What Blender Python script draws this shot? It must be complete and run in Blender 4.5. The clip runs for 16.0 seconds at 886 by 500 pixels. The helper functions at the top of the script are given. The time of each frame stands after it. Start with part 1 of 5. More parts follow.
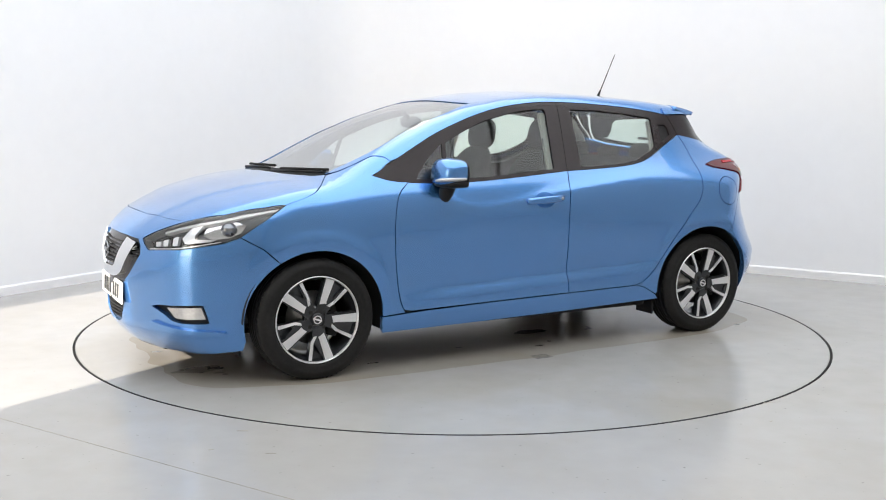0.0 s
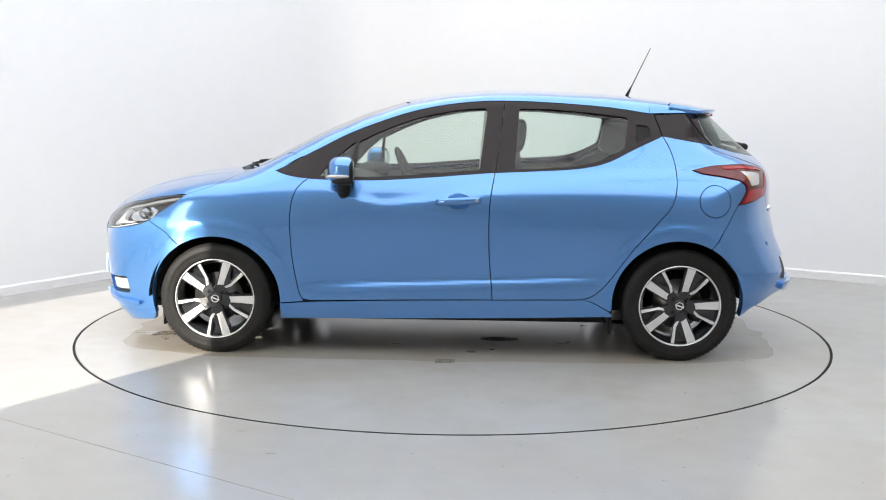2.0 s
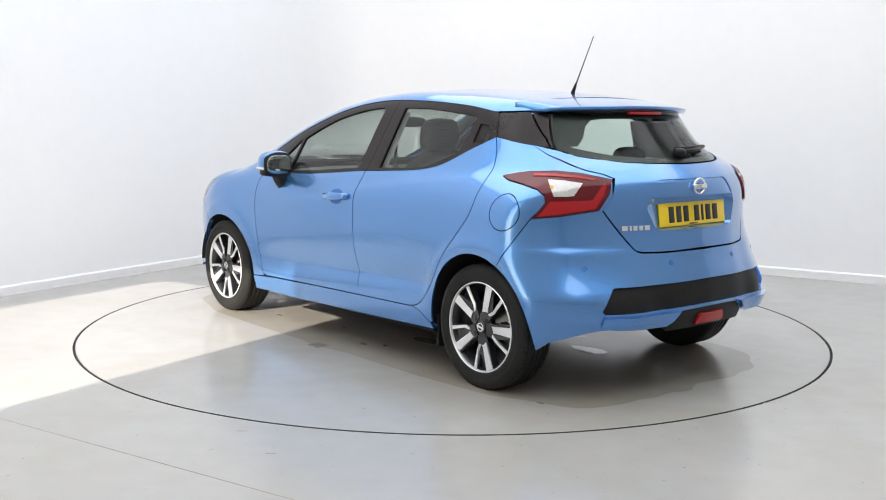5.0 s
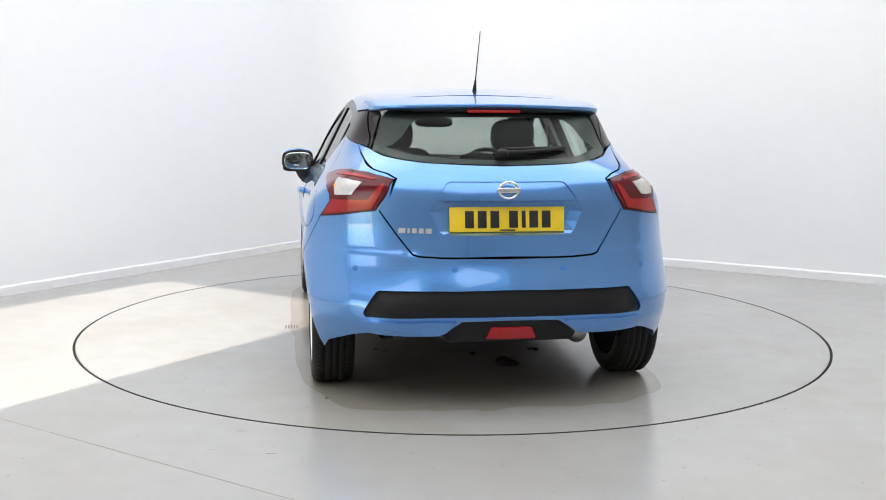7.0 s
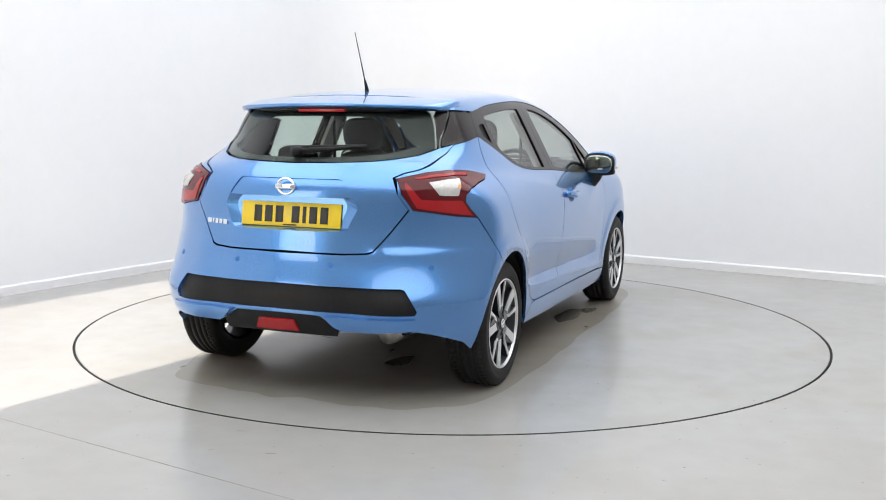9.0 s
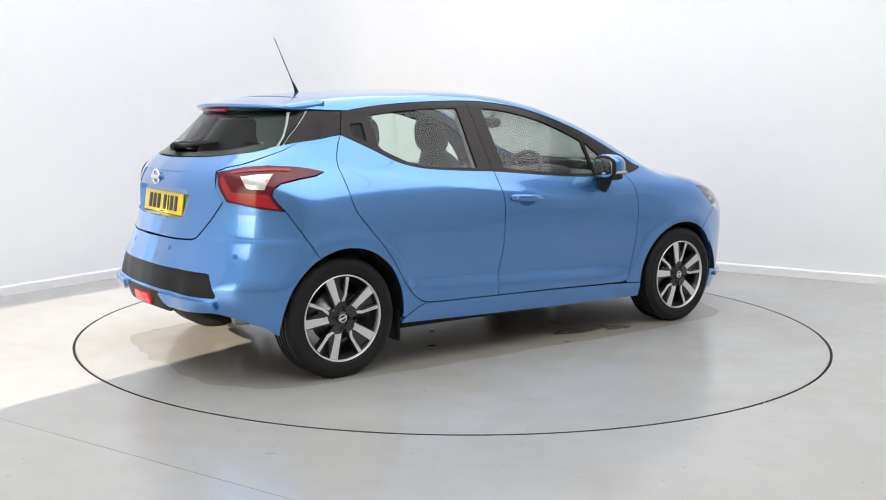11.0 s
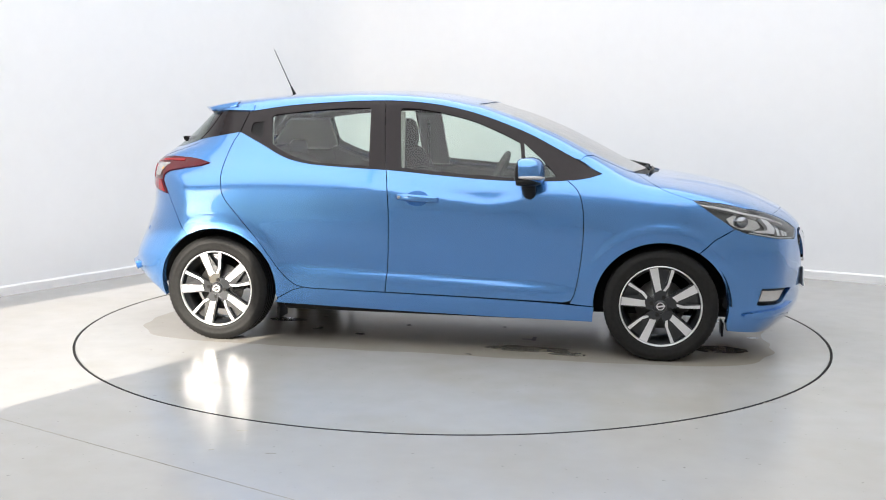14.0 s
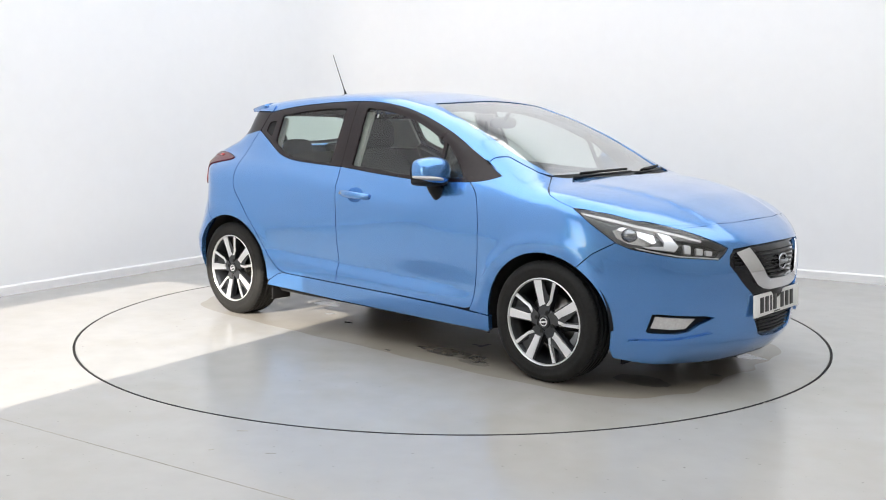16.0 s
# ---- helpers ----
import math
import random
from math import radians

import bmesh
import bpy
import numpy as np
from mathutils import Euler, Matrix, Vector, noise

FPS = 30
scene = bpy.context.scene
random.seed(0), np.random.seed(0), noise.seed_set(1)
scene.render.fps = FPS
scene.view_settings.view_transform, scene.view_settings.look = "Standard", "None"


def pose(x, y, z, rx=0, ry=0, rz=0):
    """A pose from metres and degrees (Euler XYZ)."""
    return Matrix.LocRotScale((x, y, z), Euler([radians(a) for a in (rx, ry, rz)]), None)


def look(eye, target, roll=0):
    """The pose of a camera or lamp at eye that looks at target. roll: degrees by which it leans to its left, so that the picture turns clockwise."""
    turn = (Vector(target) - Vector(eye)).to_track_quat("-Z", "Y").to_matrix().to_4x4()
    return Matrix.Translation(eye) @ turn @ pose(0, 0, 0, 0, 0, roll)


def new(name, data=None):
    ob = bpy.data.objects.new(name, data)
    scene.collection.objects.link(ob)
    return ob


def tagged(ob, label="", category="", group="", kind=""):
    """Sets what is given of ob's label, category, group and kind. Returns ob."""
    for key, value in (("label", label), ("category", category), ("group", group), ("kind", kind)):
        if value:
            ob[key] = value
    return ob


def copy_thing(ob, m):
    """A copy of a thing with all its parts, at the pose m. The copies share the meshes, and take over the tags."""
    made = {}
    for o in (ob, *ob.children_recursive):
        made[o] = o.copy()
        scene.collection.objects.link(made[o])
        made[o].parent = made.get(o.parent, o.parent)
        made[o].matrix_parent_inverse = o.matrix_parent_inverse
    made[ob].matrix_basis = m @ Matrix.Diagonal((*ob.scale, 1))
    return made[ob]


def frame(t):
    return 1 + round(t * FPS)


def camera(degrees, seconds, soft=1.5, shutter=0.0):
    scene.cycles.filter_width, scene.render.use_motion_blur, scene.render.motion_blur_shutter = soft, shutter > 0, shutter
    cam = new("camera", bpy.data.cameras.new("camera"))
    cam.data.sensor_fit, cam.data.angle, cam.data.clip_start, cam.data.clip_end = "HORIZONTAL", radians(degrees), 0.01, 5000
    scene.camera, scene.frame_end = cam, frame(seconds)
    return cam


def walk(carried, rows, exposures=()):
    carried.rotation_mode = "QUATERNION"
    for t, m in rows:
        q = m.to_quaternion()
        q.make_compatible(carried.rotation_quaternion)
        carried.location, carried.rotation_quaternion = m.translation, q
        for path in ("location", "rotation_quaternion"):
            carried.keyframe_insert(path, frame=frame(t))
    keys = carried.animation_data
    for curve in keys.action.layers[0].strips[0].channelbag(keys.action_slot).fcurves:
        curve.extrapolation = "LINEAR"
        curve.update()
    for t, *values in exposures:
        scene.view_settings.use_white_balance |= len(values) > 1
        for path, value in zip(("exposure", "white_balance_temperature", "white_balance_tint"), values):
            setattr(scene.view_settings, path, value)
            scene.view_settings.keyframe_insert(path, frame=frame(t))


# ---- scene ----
from mathutils.geometry import delaunay_2d_cdt

# ---------------------------------------------------------------- camera
cam = camera(48.25, 16.0, soft=1.0)
EYE = pose(0, -6.196, 1.291, 82.43, 0, 0.54) @ pose(0, 0, 0, 0, 0, 0.47)
walk(cam, [(0.0, EYE), (16.0, EYE)])

# ---------------------------------------------------------------- room plan
# The room's far corner; U runs along the side wall towards the camera, V along the other wall.
CORNER = Vector((-1.074, 4.390, 0))
SIDE_TURN, FAR_TURN = radians(239.03), radians(-30.95)
U = Vector((math.cos(SIDE_TURN), math.sin(SIDE_TURN), 0))
V = Vector((math.cos(FAR_TURN), math.sin(FAR_TURN), 0))
ROOM_U, ROOM_V, ROOM_H = 10.75, 9.5, 4.6
DOOR_V0, DOOR_V1, DOOR_H = 0.358, 2.431, 3.5
SUN_ELEVATION = 24.0
SUN_WAY = radians(58.5)


def plan(u, v, z=0.0):
    return CORNER + U * u + V * v + Vector((0, 0, z))


# ---------------------------------------------------------------- light
world = bpy.data.worlds.new("sky")
scene.world = world
world.use_nodes = True
sky = world.node_tree.nodes.new("ShaderNodeTexSky")
sky.sky_type, sky.sun_disc = "NISHITA", False
sky.sun_elevation, sky.sun_rotation = radians(SUN_ELEVATION), math.atan2(-math.cos(SUN_WAY), -math.sin(SUN_WAY))
world.node_tree.links.new(sky.outputs[0], world.node_tree.nodes["Background"].inputs[0])
world.node_tree.nodes["Background"].inputs[1].default_value = 0.12

sun = new("sun", bpy.data.lights.new("sun", "SUN"))
sun.data.energy, sun.data.angle, sun.data.color = 5.0, radians(0.35), (1.0, 0.93, 0.82)
aim = Vector((-math.cos(SUN_WAY), -math.sin(SUN_WAY), math.tan(radians(SUN_ELEVATION))))
sun.matrix_world = look((0, 0, 6), Vector((0, 0, 6)) - aim)
scene.view_settings.exposure = 1.22
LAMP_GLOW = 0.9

# ---------------------------------------------------------------- materials


def material(name, color, rough=0.5, metal=0.0, coat=0.0, grain=0.0, scale=30.0, bump=0.0, spread=0.0, glow=0.0, specular=0.5):
    """A surface with colour variation at two scales and fine relief."""
    m = bpy.data.materials.new(name)
    m.use_nodes = True
    nt = m.node_tree
    b = nt.nodes["Principled BSDF"]
    b.inputs["Base Color"].default_value = (*color, 1)
    b.inputs["Roughness"].default_value = rough
    b.inputs["Metallic"].default_value = metal
    b.inputs["Coat Weight"].default_value = coat
    b.inputs["Coat Roughness"].default_value = 0.05
    b.inputs["Specular IOR Level"].default_value = specular
    if glow:
        b.inputs["Emission Color"].default_value = (*color, 1)
        b.inputs["Emission Strength"].default_value = glow
    if grain or bump or spread:
        co = nt.nodes.new("ShaderNodeTexCoord")
        fine, wide = nt.nodes.new("ShaderNodeTexNoise"), nt.nodes.new("ShaderNodeTexNoise")
        fine.inputs["Scale"].default_value, wide.inputs["Scale"].default_value = scale, scale / 14
        fine.inputs["Detail"].default_value = wide.inputs["Detail"].default_value = 4
        for n in (fine, wide):
            nt.links.new(co.outputs["Object"], n.inputs["Vector"])
        add = nt.nodes.new("ShaderNodeMath")
        add.operation = "ADD"
        nt.links.new(fine.outputs["Fac"], add.inputs[0])
        nt.links.new(wide.outputs["Fac"], add.inputs[1])
        span = nt.nodes.new("ShaderNodeMapRange")
        span.inputs["From Min"].default_value, span.inputs["From Max"].default_value = 0.6, 1.4
        span.inputs["To Min"].default_value, span.inputs["To Max"].default_value = 1 - grain, 1 + grain
        nt.links.new(add.outputs[0], span.inputs["Value"])
        mul = nt.nodes.new("ShaderNodeVectorMath")
        mul.operation = "SCALE"
        mul.inputs[0].default_value = color
        nt.links.new(span.outputs[0], mul.inputs["Scale"])
        nt.links.new(mul.outputs[0], b.inputs["Base Color"])
        if spread:
            rr = nt.nodes.new("ShaderNodeMapRange")
            rr.inputs["From Min"].default_value, rr.inputs["From Max"].default_value = 0.3, 0.7
            rr.inputs["To Min"].default_value, rr.inputs["To Max"].default_value = max(0.02, rough - spread), rough + spread
            nt.links.new(wide.outputs["Fac"], rr.inputs["Value"])
            nt.links.new(rr.outputs[0], b.inputs["Roughness"])
        if bump:
            bp = nt.nodes.new("ShaderNodeBump")
            bp.inputs["Strength"].default_value, bp.inputs["Distance"].default_value = bump, 0.002
            nt.links.new(fine.outputs["Fac"], bp.inputs["Height"])
            nt.links.new(bp.outputs[0], b.inputs["Normal"])
    return m


def pane_material(name, tint, rough=0.0, film=0.08, bend=4.0):
    """Thin glass: a clear see-through layer under a mirror-like film."""
    m = bpy.data.materials.new(name)
    m.use_nodes = True
    nt = m.node_tree
    nt.nodes.remove(nt.nodes["Principled BSDF"])
    out = nt.nodes["Material Output"]
    clear, gloss, mix = nt.nodes.new("ShaderNodeBsdfTransparent"), nt.nodes.new("ShaderNodeBsdfGlossy"), nt.nodes.new("ShaderNodeMixShader")
    clear.inputs[0].default_value = (*tint, 1)
    gloss.inputs["Roughness"].default_value = rough
    # reflection grows with the slant of the view, alike from both sides
    facing, power, scale = nt.nodes.new("ShaderNodeLayerWeight"), nt.nodes.new("ShaderNodeMath"), nt.nodes.new("ShaderNodeMath")
    facing.inputs["Blend"].default_value = 0.5
    power.operation, scale.operation = "POWER", "MULTIPLY_ADD"
    power.inputs[1].default_value = bend
    scale.inputs[1].default_value, scale.inputs[2].default_value = 0.9, film
    nt.links.new(facing.outputs["Facing"], power.inputs[0])
    nt.links.new(power.outputs[0], scale.inputs[0])
    nt.links.new(scale.outputs[0], mix.inputs[0])
    nt.links.new(clear.outputs[0], mix.inputs[1])
    nt.links.new(gloss.outputs[0], mix.inputs[2])
    nt.links.new(mix.outputs[0], out.inputs["Surface"])
    return m


PAINT = material("blue metallic paint", (0.082, 0.254, 0.590), 0.27, 0.78, 1.0, 0.025, 45)
PAINT.node_tree.nodes["Principled BSDF"].inputs["Coat Roughness"].default_value = 0.025
PAINT.node_tree.nodes["Principled BSDF"].inputs["Coat IOR"].default_value = 1.6
# darker copy of the body blue: painted shade of the handle recess, and sensor discs
PAINT_DARK = material("darker blue for recess shade and sensor discs", (0.03, 0.14, 0.4), 0.5, 0.2)
GLOSS_BLACK = material("gloss black trim", (0.011, 0.010, 0.012), 0.16, 0, 0.1, 0.1, 90, specular=0.25)
PILLAR_BLACK = material("satin black pillar film", (0.014, 0.009, 0.010), 0.2, 0, 0, 0.15, 40, 0, specular=0.26)
BLACK_PLASTIC = material("textured black plastic", (0.011, 0.011, 0.012), 0.45, 0, 0, 0.25, 60, 0.1, specular=0.2)
RUBBER = material("tyre rubber", (0.013, 0.0128, 0.0126), 0.58, 0, 0, 0.35, 60, 0.2, specular=0.2)
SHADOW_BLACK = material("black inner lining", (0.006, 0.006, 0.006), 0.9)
ALLOY = material("machined alloy", (0.76, 0.765, 0.78), 0.30, 0.7, 0.4, 0.04, 200)
DARK_ALLOY = material("dark grey painted alloy", (0.022, 0.024, 0.028), 0.3, 0.3, 0.5, 0.1, 60)
CHROME = material("chrome", (0.8, 0.81, 0.83), 0.08, 1.0)
STEEL = material("brake steel", (0.35, 0.34, 0.33), 0.35, 1.0, 0, 0.2, 40)
GLASS = pane_material("greenish car glass", (0.80, 0.88, 0.83), film=0.055)
SCREEN = pane_material("windscreen glass", (0.84, 0.9, 0.86), film=0.19, bend=2.2)
DARK_GLASS = pane_material("rear window glass", (0.70, 0.78, 0.74), film=0.008, bend=5.0)
LENS = pane_material("clear lamp lens", (0.93, 0.94, 0.95))
SMOKED = material("smoked red lens", (0.10, 0.004, 0.008), 0.14, 0, 0.15, specular=0.35)
RED = material("red lamp lens", (0.33, 0.008, 0.012), 0.16, 0, 0.2, 0.1, 120, specular=0.4)
WHITE_LENS = material("white ribbed lens", (0.54, 0.53, 0.52), 0.18, 0.3, 0.4, 0.2, 90, 0.2)
AMBER = material("amber bulb", (0.7, 0.3, 0.05), 0.3)
YELLOW = material("yellow plate", (0.85, 0.6, 0.02), 0.35, 0, 0.3, 0.04, 60)
WHITE_PLATE = material("white plate", (0.78, 0.78, 0.76), 0.35, 0, 0.3, 0.04, 60)
INK = material("black ink", (0.012, 0.012, 0.012), 0.4)
CLOTH = material("dark seat cloth", (0.03, 0.03, 0.032), 0.85, 0, 0, 0.15, 60, 0.05)
GREY_CLOTH = material("light grey headlining", (0.38, 0.37, 0.35), 0.9, 0, 0, 0.1, 200, 0.2)
DASH = material("soft dark dashboard", (0.03, 0.03, 0.032), 0.6, 0, 0, 0.2, 60, 0.05)
WALL_PAINT = material("white wall paint", (0.82, 0.828, 0.848), 0.55, 0, 0, 0.015, 9, 0.06)
BLOCK_WALL = material("dull beige blockwork", (0.44, 0.42, 0.39), 0.8, 0, 0, 0.12, 6, 0.3)
TRIM_PAINT = material("white skirting paint", (0.8, 0.8, 0.81), 0.35, 0, 0.2, 0.02, 20)
CEILING_PAINT = material("white ceiling paint", (0.8, 0.8, 0.8), 0.8, 0, 0, 0.02, 12)
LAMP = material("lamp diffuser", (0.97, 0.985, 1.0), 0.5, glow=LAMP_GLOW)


def floor_material(name, tone, stain):
    """Grey painted screed: worn, with brownish damp stains of uneven outline and a satin sheen."""
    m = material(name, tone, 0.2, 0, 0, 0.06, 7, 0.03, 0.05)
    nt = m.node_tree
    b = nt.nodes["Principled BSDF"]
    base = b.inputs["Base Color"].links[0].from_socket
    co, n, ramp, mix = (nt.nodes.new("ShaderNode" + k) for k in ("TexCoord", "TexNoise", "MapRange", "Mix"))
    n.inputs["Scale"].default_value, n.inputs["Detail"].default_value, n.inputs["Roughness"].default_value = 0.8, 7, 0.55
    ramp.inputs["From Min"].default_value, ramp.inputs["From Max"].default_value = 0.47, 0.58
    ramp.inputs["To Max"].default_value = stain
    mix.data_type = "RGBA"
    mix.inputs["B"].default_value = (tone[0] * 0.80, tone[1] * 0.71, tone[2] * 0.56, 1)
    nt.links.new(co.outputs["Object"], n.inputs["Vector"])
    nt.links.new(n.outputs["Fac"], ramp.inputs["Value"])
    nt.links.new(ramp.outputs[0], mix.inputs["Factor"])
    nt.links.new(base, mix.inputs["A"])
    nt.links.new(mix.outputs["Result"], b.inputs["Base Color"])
    specks = nt.nodes.new("ShaderNodeTexNoise")
    specks.inputs["Scale"].default_value, specks.inputs["Detail"].default_value = 38, 3
    pick = nt.nodes.new("ShaderNodeMapRange")
    pick.inputs["From Min"].default_value, pick.inputs["From Max"].default_value, pick.inputs["To Max"].default_value = 0.70, 0.76, 0.5
    dirt = nt.nodes.new("ShaderNodeMix")
    dirt.data_type = "RGBA"
    dirt.inputs["B"].default_value = (0.12, 0.11, 0.1, 1)
    nt.links.new(co.outputs["Object"], specks.inputs["Vector"])
    nt.links.new(specks.outputs["Fac"], pick.inputs["Value"])
    nt.links.new(pick.outputs[0], dirt.inputs["Factor"])
    nt.links.new(mix.outputs["Result"], dirt.inputs["A"])
    nt.links.new(dirt.outputs["Result"], b.inputs["Base Color"])
    return m


FLOOR = floor_material("grey floor paint", (0.356, 0.346, 0.336), 0.14)
DISC = floor_material("grey turntable paint", (0.348, 0.340, 0.330), 0.25)
# darker, browner deck tone for the car-sized patch, with more sheen
DISC_BROWN = floor_material("darker brown floor paint", (0.298, 0.279, 0.250), 0.4)
DISC_BROWN.node_tree.nodes["Principled BSDF"].inputs["Specular IOR Level"].default_value = 0.6
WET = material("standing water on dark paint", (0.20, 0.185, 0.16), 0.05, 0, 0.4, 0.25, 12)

# ---------------------------------------------------------------- builders


def part(name, bm, mat, parent, label="", smooth=True):
    """Link a bmesh (or a mesh) as one mesh object under a thing."""
    if isinstance(bm, bmesh.types.BMesh):
        me = bpy.data.meshes.new(name)
        bm.to_mesh(me)
        bm.free()
    else:
        me = bm
    if not me.materials:
        for x in mat if isinstance(mat, (list, tuple)) else [mat]:
            me.materials.append(x)
    if smooth:
        me.polygons.foreach_set("use_smooth", [True] * len(me.polygons))
    ob = new(name, me)
    ob.parent = parent
    if label:
        tagged(ob, label)
    return ob


def box(bm, a, b, bevel=0.0, m=None):
    """A box between two corners, with bevelled edges."""
    r = bmesh.ops.create_cube(bm, size=1)["verts"]
    a, b = Vector(a), Vector(b)
    for v in r:
        v.co = Vector([(a[i] + b[i]) / 2 + v.co[i] * abs(b[i] - a[i]) for i in range(3)])
    if bevel:
        es = list({e for v in r for e in v.link_edges})
        r = bmesh.ops.bevel(bm, geom=es, offset=bevel, segments=2, affect="EDGES", profile=0.5)["verts"]
    if m is not None:
        bmesh.ops.transform(bm, matrix=m, verts=list(r))
    return r


def sweep(bm, points, radius, sides=10, taper=1.0):
    """A tube along points."""
    pts = [Vector(q) for q in points]
    rings = []
    for i, q in enumerate(pts):
        d = (pts[min(i + 1, len(pts) - 1)] - pts[max(i - 1, 0)]).normalized()
        a = d.orthogonal().normalized() if i == 0 else (rings[-1][1] - d * rings[-1][1].dot(d)).normalized()
        b = d.cross(a)
        r = radius * (1 + (taper - 1) * i / (len(pts) - 1))
        rings.append(([bm.verts.new(q + (a * math.cos(k * math.tau / sides) + b * math.sin(k * math.tau / sides)) * r) for k in range(sides)], a))
    for (p, _), (q, _) in zip(rings, rings[1:]):
        for k in range(sides):
            bm.faces.new((p[k], p[(k + 1) % sides], q[(k + 1) % sides], q[k]))
    bm.faces.new(rings[0][0][::-1])
    bm.faces.new(rings[-1][0])


def lathe(bm, profile, segments=64, axis="y", close=True):
    """Turn a profile of (radius, along) about an axis."""
    rings = []
    for r, h in profile:
        ring = []
        for k in range(segments):
            c, s = math.cos(k * math.tau / segments) * r, math.sin(k * math.tau / segments) * r
            ring.append(bm.verts.new((c, h, s) if axis == "y" else (c, s, h)))
        rings.append(ring)
    for p, q in zip(rings, rings[1:]):
        for k in range(segments):
            bm.faces.new((p[k], p[(k + 1) % segments], q[(k + 1) % segments], q[k]))
    return rings


def prism(bm, outline, h0, h1, put=None):
    """A flat outline of (x, y) given thickness from h0 to h1."""
    lo = [bm.verts.new((x, y, h0)) for x, y in outline]
    hi = [bm.verts.new((x, y, h1)) for x, y in outline]
    n = len(outline)
    bm.faces.new(hi)
    bm.faces.new(lo[::-1])
    for k in range(n):
        bm.faces.new((lo[k], lo[(k + 1) % n], hi[(k + 1) % n], hi[k]))
    if put is not None:
        bmesh.ops.transform(bm, matrix=put, verts=lo + hi)
    bmesh.ops.recalc_face_normals(bm, faces=bm.faces)


# ---------------------------------------------------------------- the room


def slab(name, corners, thickness, mat, label, category, out):
    """A wall or floor: an outline of places, given thickness along out."""
    bm = bmesh.new()
    a = [bm.verts.new(c) for c in corners]
    b = [bm.verts.new(Vector(c) + Vector(out) * thickness) for c in corners]
    n = len(corners)
    bm.faces.new(a)
    bm.faces.new(b[::-1])
    for k in range(n):
        bm.faces.new((a[k], b[k], b[(k + 1) % n], a[(k + 1) % n]))
    bmesh.ops.recalc_face_normals(bm, faces=bm.faces)
    return tagged(part(name, bm, mat, None, smooth=False), label, category, kind="structure")


RING = 2.262


def build_room():
    # floor with a round hole for the turntable
    bm = bmesh.new()
    n = 160
    inner = [bm.verts.new((math.cos(k * math.tau / n) * (RING + 0.005), math.sin(k * math.tau / n) * (RING + 0.005), 0)) for k in range(n)]
    deep = [bm.verts.new((v.co.x, v.co.y, -0.12)) for v in inner]
    outer = [bm.verts.new((math.cos(k * math.tau / n) * 25, math.sin(k * math.tau / n) * 25, 0)) for k in range(n)]
    low = [bm.verts.new((v.co.x, v.co.y, -0.3)) for v in outer]
    for k in range(n):
        j = (k + 1) % n
        bm.faces.new((inner[k], outer[k], outer[j], inner[j]))
        bm.faces.new((deep[k], inner[k], inner[j], deep[j]))
        bm.faces.new((outer[k], low[k], low[j], outer[j]))
    bm.faces.new(deep)
    bm.faces.new(low[::-1])
    tagged(part("floor", bm, FLOOR, None, smooth=False), "smooth light grey painted concrete studio floor", "floor", kind="structure")
    floor = bpy.data.objects["floor"]
    # a saw-cut joint and a few scuffs in the paint
    groove = material("dirty floor joint", (0.22, 0.2, 0.17), 0.8, 0, 0, 0.3, 40)
    for name, a, b, w in (("floor_joint", (-2.9, -1.50), (0.6, -3.68), 0.004), ("scuff_mark", (-0.885, -2.236), (-0.84, -2.235), 0.006), ("scuff_mark", (-0.945, -2.474), (-0.925, -2.47), 0.006),
                          ("scuff_mark", (-0.715, -2.51), (-0.675, -2.508), 0.004), ("scuff_mark", (1.385, -2.03), (1.40, -2.015), 0.006), ("scuff_mark", (1.44, -1.74), (1.53, -1.72), 0.003), ("scuff_mark", (1.99, -1.75), (2.10, -1.73), 0.003)):
        bm = bmesh.new()
        a, b = Vector((*a, 0.0006)), Vector((*b, 0.0006))
        side = (b - a).normalized().cross(Vector((0, 0, 1))) * w / 2
        prism(bm, [(q.x, q.y) for q in (a - side, b - side, b + side, a + side)], -0.002, 0.0006)
        part(name, bm, groove, floor, smooth=False)
    t = 0.2
    up = Vector((0, 0, 1))
    slab("wall_side", [plan(-t, 0), plan(ROOM_U, 0), plan(ROOM_U, 0, ROOM_H), plan(-t, 0, ROOM_H)], t, WALL_PAINT, "plain white painted studio wall", "wall", -V)
    slab("wall_far", [plan(0, 0.001), plan(0, ROOM_V), plan(0, ROOM_V, ROOM_H), plan(0, 0.001, ROOM_H)], t, WALL_PAINT, "plain white painted studio wall", "wall", -U)
    slab("wall_right", [plan(0, ROOM_V), plan(ROOM_U, ROOM_V), plan(ROOM_U, ROOM_V, ROOM_H), plan(0, ROOM_V, ROOM_H)], t, BLOCK_WALL, "dull beige workshop wall", "wall", V)
    # wall behind the camera, with the open doorway
    slab("wall_back", [plan(ROOM_U, -0.2), plan(ROOM_U, DOOR_V0), plan(ROOM_U, DOOR_V0, DOOR_H), plan(ROOM_U, DOOR_V1, DOOR_H), plan(ROOM_U, DOOR_V1),
                       plan(ROOM_U, ROOM_V), plan(ROOM_U, ROOM_V, ROOM_H), plan(ROOM_U, -0.2, ROOM_H)], t, BLOCK_WALL, "dull beige wall with an open vehicle doorway", "wall", U)
    slab("ceiling", [plan(-t, -t, ROOM_H), plan(ROOM_U + t, -t, ROOM_H), plan(ROOM_U + t, ROOM_V + t, ROOM_H), plan(-t, ROOM_V + t, ROOM_H)], t, CEILING_PAINT, "plain white ceiling", "ceiling", up)
